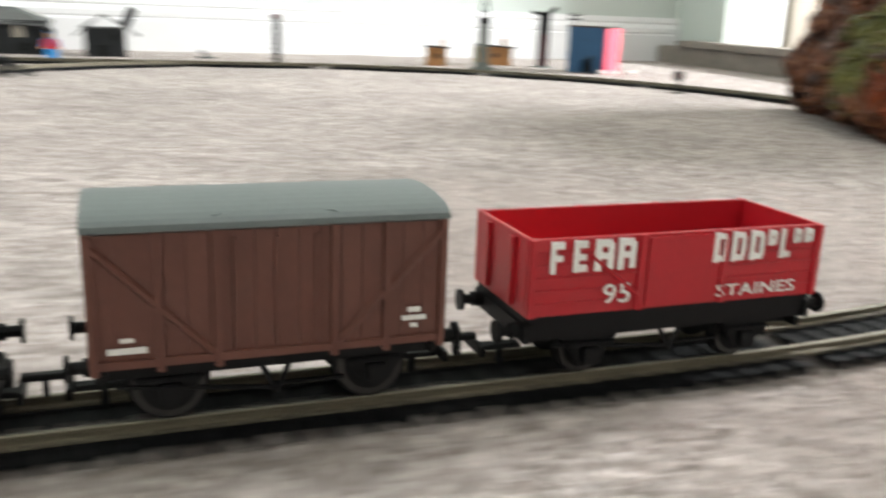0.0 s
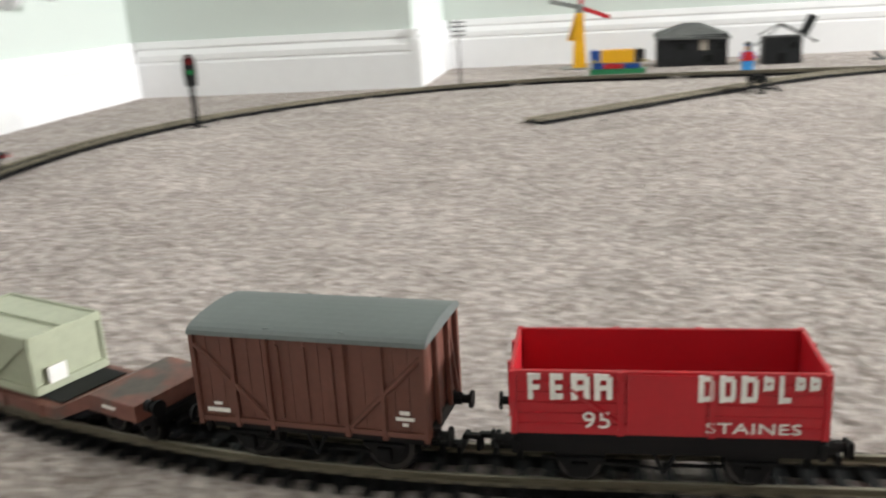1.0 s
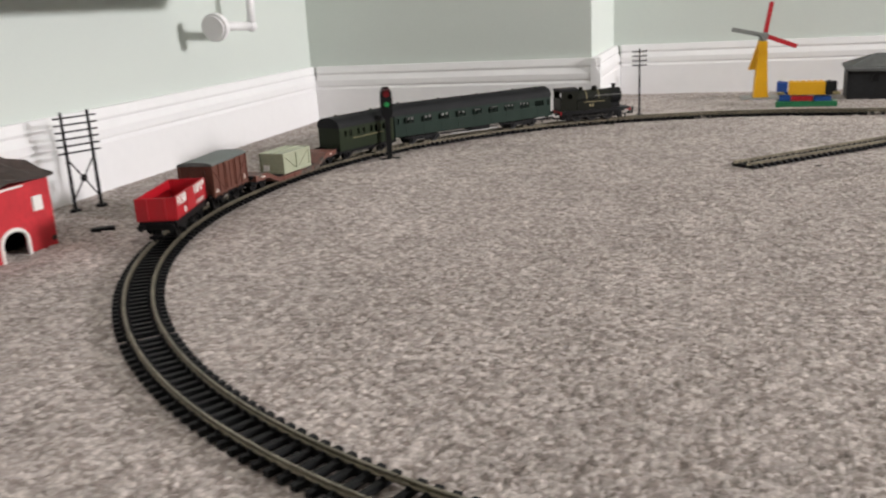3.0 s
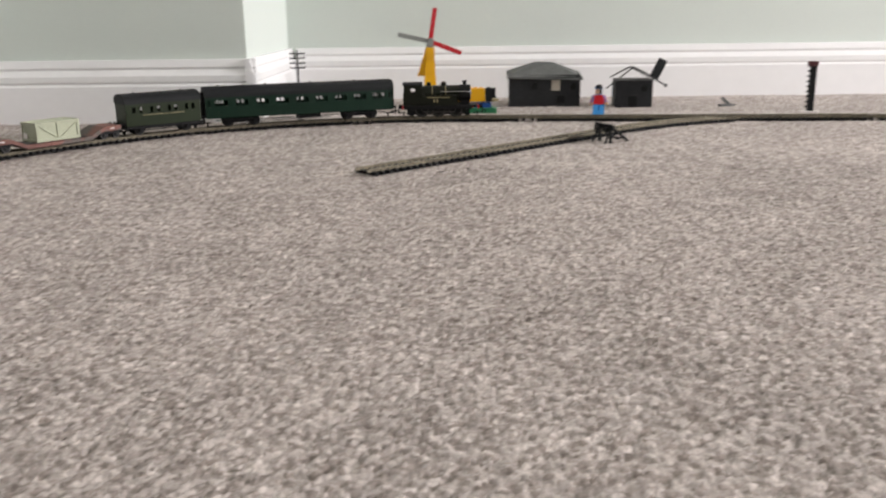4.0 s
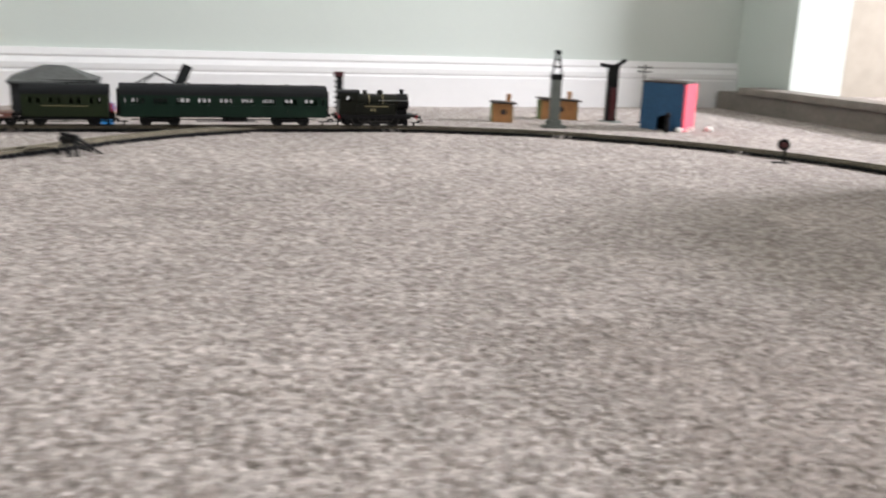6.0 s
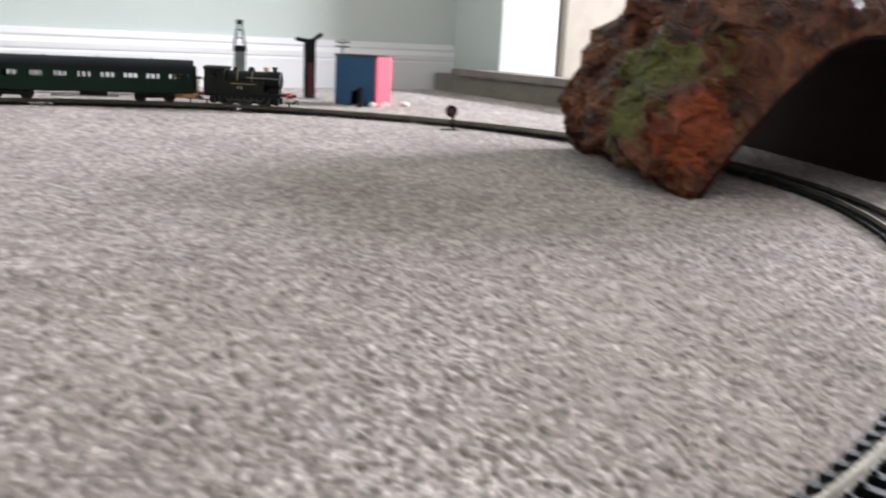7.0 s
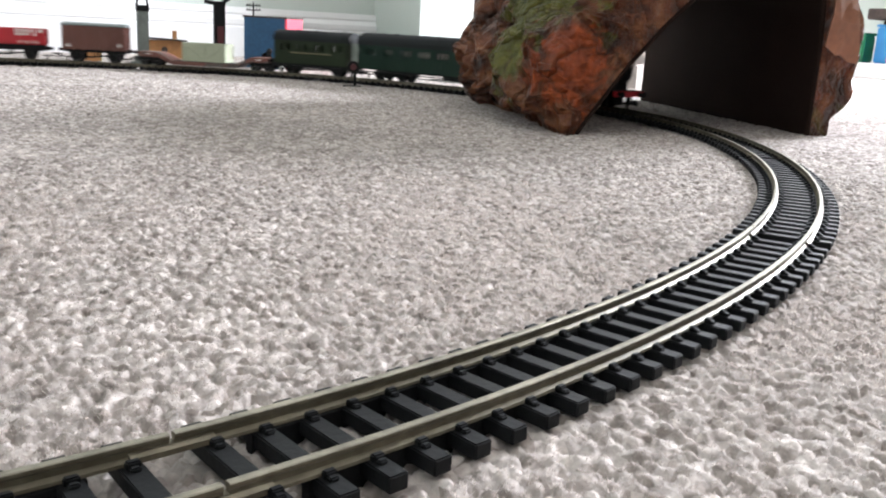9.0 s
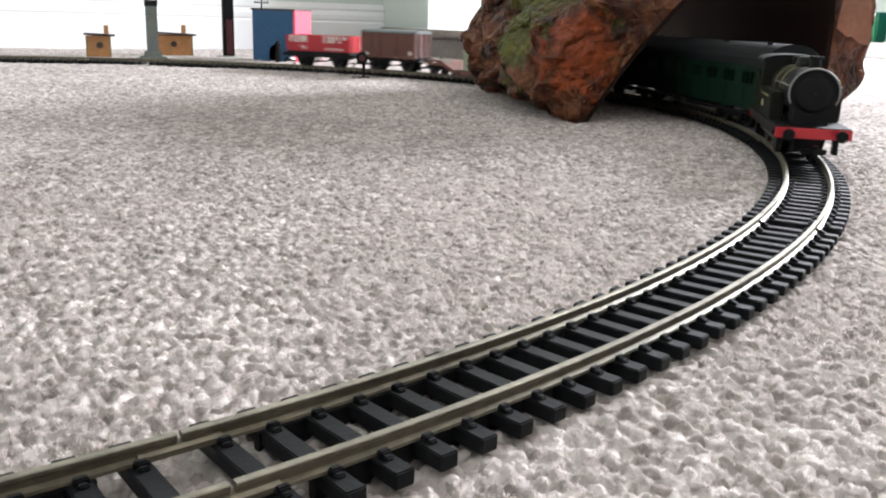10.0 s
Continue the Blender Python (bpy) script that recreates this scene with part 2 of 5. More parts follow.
WHITE_INK = mat("white_lettering", (0.78, 0.76, 0.72), 0.6, var=0.08, scale=900, bump=0)
CREAM_INK = mat("cream_lettering", (0.28, 0.235, 0.12), 0.6, var=0.08, scale=900, bump=0)
CRATE = mat("pale_green_crate_plastic", (0.36, 0.385, 0.275), 0.5, var=0.08, scale=300, bump=0.05, stain=0.12)
STEEL = mat("wheel_steel", (0.06, 0.059, 0.057), 0.4, 0.9, var=0.15, scale=300)
YELLOW = mat("yellow_brick_plastic", (0.78, 0.40, 0.01), 0.35, var=0.03, bump=0.01)
TOY_RED = mat("red_brick_plastic", (0.48, 0.012, 0.02), 0.35, var=0.03, bump=0.01)
TOY_GREY = mat("grey_brick_plastic", (0.20, 0.21, 0.20), 0.4, var=0.04, bump=0.01)
TOY_BLUE = mat("blue_brick_plastic", (0.01, 0.07, 0.30), 0.35, var=0.03, bump=0.01)
TOY_GREEN = mat("green_brick_plastic", (0.01, 0.17, 0.07), 0.35, var=0.03, bump=0.01)
TOY_SKY = mat("bright_blue_brick_plastic", (0.03, 0.28, 0.65), 0.35, var=0.03, bump=0.01)
SKIN = mat("tan_toy_plastic", (0.55, 0.33, 0.2), 0.4, var=0.03, bump=0.01)
SHED_BLACK = mat("painted_black_card", (0.010, 0.011, 0.012), 0.65, spec=0.3, var=0.3, scale=200, bump=0.2, stain=0.4, stain_scale=40)
SHED_GREY = mat("grey_painted_card", (0.085, 0.088, 0.085), 0.7, var=0.25, scale=200, bump=0.2, stain=0.3, stain_scale=40)
BARN_RED = mat("red_painted_card", (0.50, 0.022, 0.030), 0.6, var=0.12, scale=200, bump=0.15, stain=0.15, stain_scale=40, second=(0.20, 0.012, 0.015), second_at=0.66, second_scale=45)
BARN_ROOF = mat("crumpled_dark_card", (0.05, 0.035, 0.03), 0.7, var=0.4, scale=150, bump=0.4, stain=0.5, stain_scale=30)
BLUE_CARD = mat("blue_painted_card", (0.012, 0.075, 0.17), 0.6, var=0.15, scale=200, bump=0.1, stain=0.15)
PINK_CARD = mat("coral_pink_card", (0.80, 0.075, 0.12), 0.6, var=0.05, scale=200, bump=0.05, stain=0.06)
TAN_CARD = mat("tan_painted_card", (0.42, 0.20, 0.075), 0.65, var=0.12, scale=200, bump=0.1, stain=0.2, stain_scale=60)
HUT_GREEN = mat("moss_green_card", (0.10, 0.14, 0.03), 0.7, var=0.2, scale=200, bump=0.1)
TOWER_GREY = mat("weathered_grey_green_plastic", (0.12, 0.135, 0.12), 0.6, var=0.15, scale=200, bump=0.1, stain=0.2)
SIGNAL_RED = mat("dark_red_plastic", (0.07, 0.010, 0.012), 0.4, var=0.15)
LENS_GREEN = mat("green_lens", (0.012, 0.22, 0.06), 0.2, var=0.03, bump=0)
LENS_RED = mat("red_lens", (0.13, 0.010, 0.012), 0.2, var=0.03, bump=0)
ROCK = rock_material()
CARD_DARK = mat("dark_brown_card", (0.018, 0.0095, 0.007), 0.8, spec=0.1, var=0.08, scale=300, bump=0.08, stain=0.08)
PAPER_BROWN = mat("brown_wrapping_paper", (0.23, 0.082, 0.036), 0.5, var=0.15, scale=200, bump=0.15, stain=0.2)
COPPER = mat("copper_terminal", (0.50, 0.22, 0.15), 0.4, 0.6, var=0.1)
SILVER = mat("dull_silver_trim", (0.30, 0.30, 0.29), 0.4, 0.9, var=0.1)
STRAW = mat("grey_brown_painted_wood", (0.22, 0.19, 0.165), 0.6, var=0.15, scale=120, bump=0.1, stain=0.15)
CURTAIN = mat("beige_plaster", (0.30, 0.265, 0.22), 0.8, var=0.05)
PANE = glass("clear_pane")

# ---- mesh helpers ----


def B():
    return bmesh.new()


def box(bm, cx, cy, cz, sx, sy, sz, m=None, mi=0):
    """A box with its centre and sizes, turned by m."""
    r = bmesh.ops.create_cube(bm, size=1.0, matrix=(m or Matrix()) @ Matrix.Translation((cx, cy, cz)) @ Matrix.Diagonal((sx, sy, sz, 1)))
    for f in {f for v in r["verts"] for f in v.link_faces}:
        f.material_index = mi
    return bm


def rod(bm, a, b, r, n=8, r2=None):
    """A round bar from a to b."""
    a, b = Vector(a), Vector(b)
    d = b - a
    q = d.to_track_quat("Z", "Y").to_matrix().to_4x4()
    bmesh.ops.create_cone(bm, cap_ends=True, segments=n, radius1=r, radius2=r if r2 is None else r2, depth=d.length, matrix=Matrix.Translation((a + b) / 2) @ q)
    return bm


def prism(bm, profile, x0, x1, axis="x"):
    """A closed outline, swept along an axis."""
    def at(p, s):
        return {"x": (s, p[0], p[1]), "y": (p[0], s, p[1]), "z": (p[0], p[1], s)}[axis]
    a = [bm.verts.new(at(p, x0)) for p in profile]
    b = [bm.verts.new(at(p, x1)) for p in profile]
    n = len(profile)
    for i in range(n):
        bm.faces.new((a[i], a[(i + 1) % n], b[(i + 1) % n], b[i]))
    bm.faces.new(list(reversed(a)))
    bm.faces.new(b)
    return bm


def ball(bm, at, r, sx=1, sy=1, sz=1, seg=12):
    bmesh.ops.create_uvsphere(bm, u_segments=seg, v_segments=seg // 2 + 2, radius=r, matrix=Matrix.Translation(at) @ Matrix.Diagonal((sx, sy, sz, 1)))
    return bm


def mesh_of(name, bm, materials, bevel=0.0, smooth=False):
    if bevel:
        bmesh.ops.bevel(bm, geom=[e for e in bm.edges if len(e.link_faces) == 2 and e.calc_face_angle(0) > 0.6], offset=bevel, segments=2, affect="EDGES", clamp_overlap=True)
    bmesh.ops.recalc_face_normals(bm, faces=bm.faces)
    me = bpy.data.meshes.new(name)
    bm.to_mesh(me)
    bm.free()
    for m in materials if isinstance(materials, (list, tuple)) else [materials]:
        me.materials.append(m)
    if smooth:
        for p in me.polygons:
            p.use_smooth = True
    return me


def part(name, bm, material, parent, label="", bevel=0.0, smooth=False):
    """One mesh object under a thing or a part."""
    ob = new(name, mesh_of(name, bm, material, bevel, smooth))
    ob.parent = parent
    if label:
        ob["label"] = label
    return ob


def thing(name, at, label, category, group="", kind=""):
    """An empty at a thing's base."""
    ob = new(name)
    ob.matrix_basis = at
    ob.empty_display_size = 0.02
    return tagged(ob, label, category, group, kind)


def solid(name, bm, material, label, category, kind="structure", bevel=0.0, at=None, smooth=False):
    ob = new(name, mesh_of(name, bm, material, bevel, smooth))
    if at is not None:
        ob.matrix_basis = at
    return tagged(ob, label, category, "", kind)


def lettering(text, size, parent, m, material, stretch=1.0, thick=0.0002):
    """Raised characters as a mesh under a part."""
    cu = bpy.data.curves.new("lettering", "FONT")
    cu.body, cu.size, cu.extrude, cu.align_x, cu.resolution_u, cu.space_character = text, size, thick, "CENTER", 3, 1.05
    tmp = bpy.data.objects.new("lettering", cu)
    me = bpy.data.meshes.new_from_object(tmp)
    bpy.data.objects.remove(tmp)
    me.materials.clear()
    me.materials.append(material)
    ob = new("lettering", me)
    ob.matrix_basis = m @ Matrix.Diagonal((stretch, 1, 1, 1))
    ob.parent = parent
    return ob


# ---- the track's line ----
# (length, curvature to the right) from (0.566, 0), heading to -x
LEGS = [(0.46600, 0.0), (0.80111, 1 / 0.51000), (0.03000, 0.0), (0.88462, 1 / 0.54500), (0.47358, 0.0), (0.74526, 1 / 0.54486), (0.38232, 1 / 0.47000), (0.56032, 1 / 0.61710)]
LOOP = sum(leg[0] for leg in LEGS)
RAIL_TOP = 0.0085


def on_track(s):
    """The place and the heading (degrees from +x) of the centre line."""
    s %= LOOP
    x, y, h = 0.566, 0.0, math.pi
    for length, k in LEGS:
        d = min(s, length)
        if k == 0:
            x, y = x + d * math.cos(h), y + d * math.sin(h)
        else:
            r, h2 = 1 / k, h - d * k
            x, y = x + r * (math.sin(h) - math.sin(h2)), y - r * (math.cos(h) - math.cos(h2))
            h = h2
        s -= d
        if s <= 1e-9:
            break
    return x, y, h

# ---- the room ----
WX, FY, PY, RX = -0.602, 1.407, 1.103, 1.51      # side wall, far wall, chimney front, window corner
H = 2.35


def carpet():
    """A looped carpet: tufts as relief, finer where the camera comes close."""
    rng = np.random.default_rng(4)
    pitch = 0.0026
    x0, y0 = -0.75, -0.6
    nx, ny = 900, 790
    jx, jy = rng.uniform(-0.33, 0.33, (ny, nx)), rng.uniform(-0.33, 0.33, (ny, nx))
    top, wide = rng.uniform(0.62, 1.0, (ny, nx)), rng.uniform(0.44, 0.58, (ny, nx))

    def height(x, y):
        gx, gy = (x - x0) / pitch, (y - y0) / pitch
        ix, iy = np.floor(gx).astype(int), np.floor(gy).astype(int)
        best = np.zeros_like(x)
        for dx in (-1, 0, 1):
            for dy in (-1, 0, 1):
                cx, cy = np.clip(ix + dx, 0, nx - 1), np.clip(iy + dy, 0, ny - 1)
                d = np.hypot(gx - cx - 0.5 - jx[cy, cx], gy - cy - 0.5 - jy[cy, cx]) / wide[cy, cx]
                best = np.maximum(best, top[cy, cx] * np.sqrt(np.clip(1 - (d / 1.25) ** 2, 0, 1)))
        return best * 0.0025 + 0.0003 * np.sin(x * 31 + 1.3 * np.sin(y * 23))

    verts, faces, base = [], [], 0

    def grid(xa, xb, ya, yb, step, hole=None):
        nonlocal base
        xs, ys = np.arange(xa, xb + step / 2, step), np.arange(ya, yb + step / 2, step)
        X, Y = np.meshgrid(xs, ys)
        fine = X + rng.uniform(-0.2, 0.2, X.shape) * step, Y + rng.uniform(-0.2, 0.2, X.shape) * step
        Z = height(*fine)
        verts.append(np.stack([fine[0], fine[1], Z], -1).reshape(-1, 3))
        w = len(xs)
        i = (np.arange(len(ys) - 1)[:, None] * w + np.arange(w - 1)[None]).reshape(-1)
        if hole:
            cx, cy = (X[:-1, :-1].reshape(-1) + step / 2), (Y[:-1, :-1].reshape(-1) + step / 2)
            i = i[~((cx > hole[0]) & (cx < hole[1]) & (cy > hole[2]) & (cy < hole[3]))]
        faces.append(np.stack([i, i + 1, i + w + 1, i + w], -1) + base)
        base += len(verts[-1])

    grid(0.50, 1.00, -0.10, 0.30, 0.0009)
    grid(-0.20, 1.10, -0.20, 0.72, 0.0015, (0.502, 0.998, -0.098, 0.298))
    grid(-0.62, 1.56, -0.30, 1.41, 0.0030, (-0.197, 1.097, -0.197, 0.717))
    V, F = np.concatenate(verts), np.concatenate(faces)
    me = bpy.data.meshes.new("floor")
    me.vertices.add(len(V))
    me.vertices.foreach_set("co", V.reshape(-1))
    me.loops.add(F.size)
    me.loops.foreach_set("vertex_index", F.reshape(-1))
    me.polygons.add(len(F))
    me.polygons.foreach_set("loop_start", np.arange(0, F.size, 4))
    me.polygons.foreach_set("use_smooth", np.ones(len(F), bool))
    me.update(calc_edges=True)
    me.materials.append(CARPET)
    floor = tagged(new("floor", me), "grey-beige looped pile carpet over the whole floor", "carpet", "", "structure")
    # loose fibres standing out of the tufts, thickest at the near end of the room
    line = np.array([on_track(i * LOOP / 800)[:2] for i in range(800)])
    iy, ix = np.mgrid[0:ny, 0:nx]
    tx, ty = x0 + (ix + 0.5 + jx) * pitch, y0 + (iy + 0.5 + jy) * pitch
    far = np.hypot(tx - 0.57, ty + 0.07)
    some = (far < 0.36) & (tx > 0.53) & (ty > -0.09) & (rng.uniform(size=far.shape) < np.clip(1.4 - far / 0.36, 0, 1))
    tx, ty, tz = tx[some], ty[some], top[some] * 0.0025
    clear = np.min(np.hypot(tx[:, None] - line[None, :, 0], ty[:, None] - line[None, :, 1]), axis=1) > 0.0172
    tx, ty, tz = tx[clear], ty[clear], tz[clear]
    per = 24
    k = len(tx) * per
    ang, rad = rng.uniform(0, 2 * np.pi, k), np.sqrt(rng.uniform(0, 1, k)) * 0.00105
    bx, by = np.repeat(tx, per) + rad * np.cos(ang), np.repeat(ty, per) + rad * np.sin(ang)
    bz = np.repeat(tz, per) - 0.0009 * (rad / 0.00105) ** 2 - 0.0002
    spread = rad * rng.uniform(0.2, 0.9, k)
    px_, py_ = bx + spread * np.cos(ang) + rng.normal(0, 0.00022, k), by + spread * np.sin(ang) + rng.normal(0, 0.00022, k)
    pz_ = bz + rng.uniform(0.0005, 0.0011, k)
    turn = rng.uniform(0, np.pi, k)
    wx, wy = 0.00012 * np.cos(turn), 0.00012 * np.sin(turn)
    P = np.stack([np.stack([bx - wx, by - wy, bz], -1), np.stack([bx + wx, by + wy, bz], -1), np.stack([px_, py_, pz_], -1)], 1).reshape(-1, 3)
    fm = bpy.data.meshes.new("carpet_fibres")
    fm.vertices.add(len(P))
    fm.vertices.foreach_set("co", P.reshape(-1))
    fm.loops.add(k * 3)
    fm.loops.foreach_set("vertex_index", np.arange(k * 3))
    fm.polygons.add(k)
    fm.polygons.foreach_set("loop_start", np.arange(0, k * 3, 3))
    fm.update(calc_edges=True)
    fm.materials.append(FIBRE)
    pile = new("carpet_fibres", fm)
    pile.parent = floor
    tagged(pile, "fuzzy beige fibre ends of the carpet pile", "", "", "stuff")
    bm = B()
    box(bm, 1.4, -0.3, -0.0145, 4.4, 4.8, 0.022)
    solid("floor_rest", bm, CARPET, "grey-beige carpet in the rest of the room", "carpet")


carpet()


def skirting(name, x0, y0, x1, y1, nx, ny, h=0.0875):
    """A moulded white board along a wall; (nx, ny) points into the room."""
    prof = [(0, -0.004), (0.013, -0.004), (0.013, 0.052), (0.011, 0.0555), (0.0125, 0.058), (0.0125, 0.066), (0.008, 0.0745), (0.0095, 0.0775), (0.007, h), (0, h)]
    bm = B()
    d = Vector((x1 - x0, y1 - y0, 0))
    a = [bm.verts.new((x0 + nx * p, y0 + ny * p, z)) for p, z in prof]
    b = [bm.verts.new((x1 + nx * p, y1 + ny * p, z)) for p, z in prof]
    n = len(prof)
    for i in range(n):
        bm.faces.new((a[i], a[(i + 1) % n], b[(i + 1) % n], b[i]))
    bm.faces.new(a[::-1])
    bm.faces.new(b)
    solid(name, bm, WHITE_PAINT, "white gloss moulded skirting board along the wall foot", "skirting board")


def wall(name, x0, x1, y0, y1, z0=-0.01, z1=H, label="grey-green painted plaster wall", m=WALL_PAINT):
    bm = B()
    box(bm, (x0 + x1) / 2, (y0 + y1) / 2, (z0 + z1) / 2, x1 - x0, y1 - y0, z1 - z0)
    return solid(name, bm, m, label, "wall")


wall("wall_north", -0.148, RX + 0.12, FY, FY + 0.12)
wall("wall_chimney", WX - 0.02, -0.148, PY, FY + 0.12, label="grey-green chimney breast standing proud of the wall")
wall("wall_west", WX - 0.12, WX, -2.5, PY + 0.2, label="pale wall under the window with the radiator")
skirting("baseboard_north", -0.134, FY, RX - 0.001, FY, 0, -1)
skirting("baseboard_chimney", WX + 0.0135, PY, -0.134, PY, 0, -1)
skirting("baseboard_return", -0.148, PY - 0.0135, -0.148, FY, 1, 0)
skirting("baseboard_west", WX, -2.4, WX, PY, 1, 0)
# window corner at the right end of the far wall, with a bright glazed door
wall("wall_pier", RX, RX + 0.12, 1.25, FY, label="pale wall beside the glazed door")
bm = B()
box(bm, RX - 0.027, 1.055, 0.0165, 0.05, 0.67, 0.037)
solid("door_threshold", bm, STRAW, "grey painted low timber threshold of the glazed door", "threshold", bevel=0.003)
bm = B()
box(bm, RX - 0.034, 1.01, 0.0412, 0.064, 0.60, 0.012)
solid("threshold_board", bm, STRAW, "dark weathered timber board over the threshold", "board", bevel=0.002)
# beyond the opening: a bright glazed door in the alcove, then a beige wall
glow = bpy.data.materials.new("bright_garden")
glow.use_nodes = True
glow.node_tree.nodes["Principled BSDF"].inputs["Emission Color"].default_value = (1, 1, 0.98, 1)
glow.node_tree.nodes["Principled BSDF"].inputs["Emission Strength"].default_value = 1.3
bm = B()
box(bm, 1.86, 1.90, 1.0, 0.46, 0.02, 2.1)
solid("backdrop", bm, glow, "bright overcast daylight outside the glazed door", "backdrop")
door = thing("door_1", pose(1.86, 1.80, 0), "white glazed garden door letting in bright daylight", "door", kind="structure")
part("door_frame", box(B(), 0.215, 0, 1.0, 0.03, 0.06, 2.02), WHITE_PAINT, door, bevel=0.004)
part("door_frame", box(B(), -0.215, 0, 1.0, 0.03, 0.06, 2.02), WHITE_PAINT, door, bevel=0.004)
part("door_rail", box(B(), 0, 0, 2.03, 0.40, 0.06, 0.06), WHITE_PAINT, door)
part("door_sill", box(B(), 0, 0, 0.02, 0.40, 0.06, 0.04), WHITE_PAINT, door)
part("pane", box(B(), 0, 0, 1.02, 0.40, 0.006, 1.96), PANE, door).visible_shadow = False
# the rest of the room
wall("wall_back_alcove", 2.10, 3.3, 1.75, 1.87, label="beige plaster wall beyond the opening", m=CURTAIN)
wall("wall_alcove_side", RX + 0.02, 1.63, FY + 0.121, 1.87)
wall("wall_alcove_top", 1.631, 2.099, 1.751, 1.869, 2.07)
win = thing("window_1", pose(3.19, 0.5, 0.82), "white framed window low in the far wall", "window", kind="structure")
for y in (-0.62, 0.62):
    part("window_frame", box(B(), 0, y, 0, 0.03, 0.04, 0.70), WHITE_PAINT, win, bevel=0.004)
for z in (-0.33, 0.33):
    part("window_rail", box(B(), 0, 0, z, 0.03, 1.2, 0.04), WHITE_PAINT, win, bevel=0.004)
wall("wall_east", 3.2, 3.32, -2.5, 1.8)
# unseen closing wall, darker than the others to lower the bounced fill
wall("wall_south", WX - 0.1, 3.3, -2.62, -2.5, label="unseen warm grey wall behind the viewer, toned down to cut bounced light", m=SOUTH_PAINT)
skirting("baseboard_east", 3.2, -2.4, 3.2, 1.7, -1, 0, 0.12)
bm = B()
box(bm, 1.3, -0.4, H + 0.05, 4.4, 4.8, 0.1)
solid("ceiling", bm, CEILING, "plain white ceiling", "ceiling")

# ---- radiator and pipe ----


def radiator():
    r = thing("radiator", pose(WX, 0.14, 0), "white panel radiator hung on the wall under the window", "radiator")
    part("panel", box(B(), 0.055, 0, 0.45, 0.05, 1.16, 0.50), WHITE_PAINT, r, bevel=0.006)
    for i in range(22):
        part("flute", box(B(), 0.083, -0.5 + i * 0.0476, 0.45, 0.006, 0.016, 0.44), WHITE_PAINT, r)
    for y in (-0.35, 0.35):
        part("bracket", box(B(), 0.015, y, 0.45, 0.03, 0.03, 0.3), WHITE_PAINT, r)
    part("valve", rod(B(), (0.05, 0.594, 0.161), (0.05, 0.608, 0.163), 0.0168, 24), WHITE_PAINT, r, "white round valve cap", bevel=0.003)
    bm = B()
    rod(bm, (0.05, 0.606, 0.163), (0.05, 0.690, 0.160), 0.0055, 12)
    ball(bm, (0.05, 0.690, 0.160), 0.0072)
    rod(bm, (0.05, 0.690, 0.160), (0.05, 0.694, 0.215), 0.0055, 12)
    part("pipe", bm, WHITE_PAINT, r, "white painted copper pipe with an elbow", smooth=True)


radiator()

# ---- track ----
RAIL_PROFILE = [(-0.0012, 0.0055), (0.0012, 0.0055), (0.0011, 0.0060), (0.0004, 0.0065), (0.0004, 0.0074), (0.00068, 0.0077), (0.00068, 0.0083), (0.0005, 0.0085), (-0.0005, 0.0085), (-0.00068, 0.0083), (-0.00068, 0.0077), (-0.0004, 0.0074), (-0.0004, 0.0065), (-0.0011, 0.0060)]


def sweep(bm, line, off, profile):
    """A profile swept along (x, y, heading) at a sideways offset."""
    rings = []
    for x, y, h in line:
        c, s = math.cos(h), math.sin(h)
        rings.append([bm.verts.new((x - s * (off + u), y + c * (off + u), z)) for u, z in profile])
    n = len(profile)
    for a, b in zip(rings, rings[1:]):
        for i in range(n):
            bm.faces.new((a[i], a[(i + 1) % n], b[(i + 1) % n], b[i]))
    bm.faces.new(rings[0][::-1])
    bm.faces.new(rings[-1])
    return bm


def sleeper_mesh(length=0.0318):
    bm = B()
    box(bm, 0, 0, 0.0041, 0.0036, length, 0.0028)
    for y in (-0.00875, 0.00875):
        for d in (-0.00195, 0.00195):
            box(bm, 0, y + d, 0.0060, 0.0021, 0.0013, 0.0014)
            box(bm, 0, y + d * 1.25, 0.0057, 0.0016, 0.0022, 0.0009)
    return mesh_of("sleeper", bm, SLEEPER, 0.00025)


SLEEPER_MESH = sleeper_mesh()


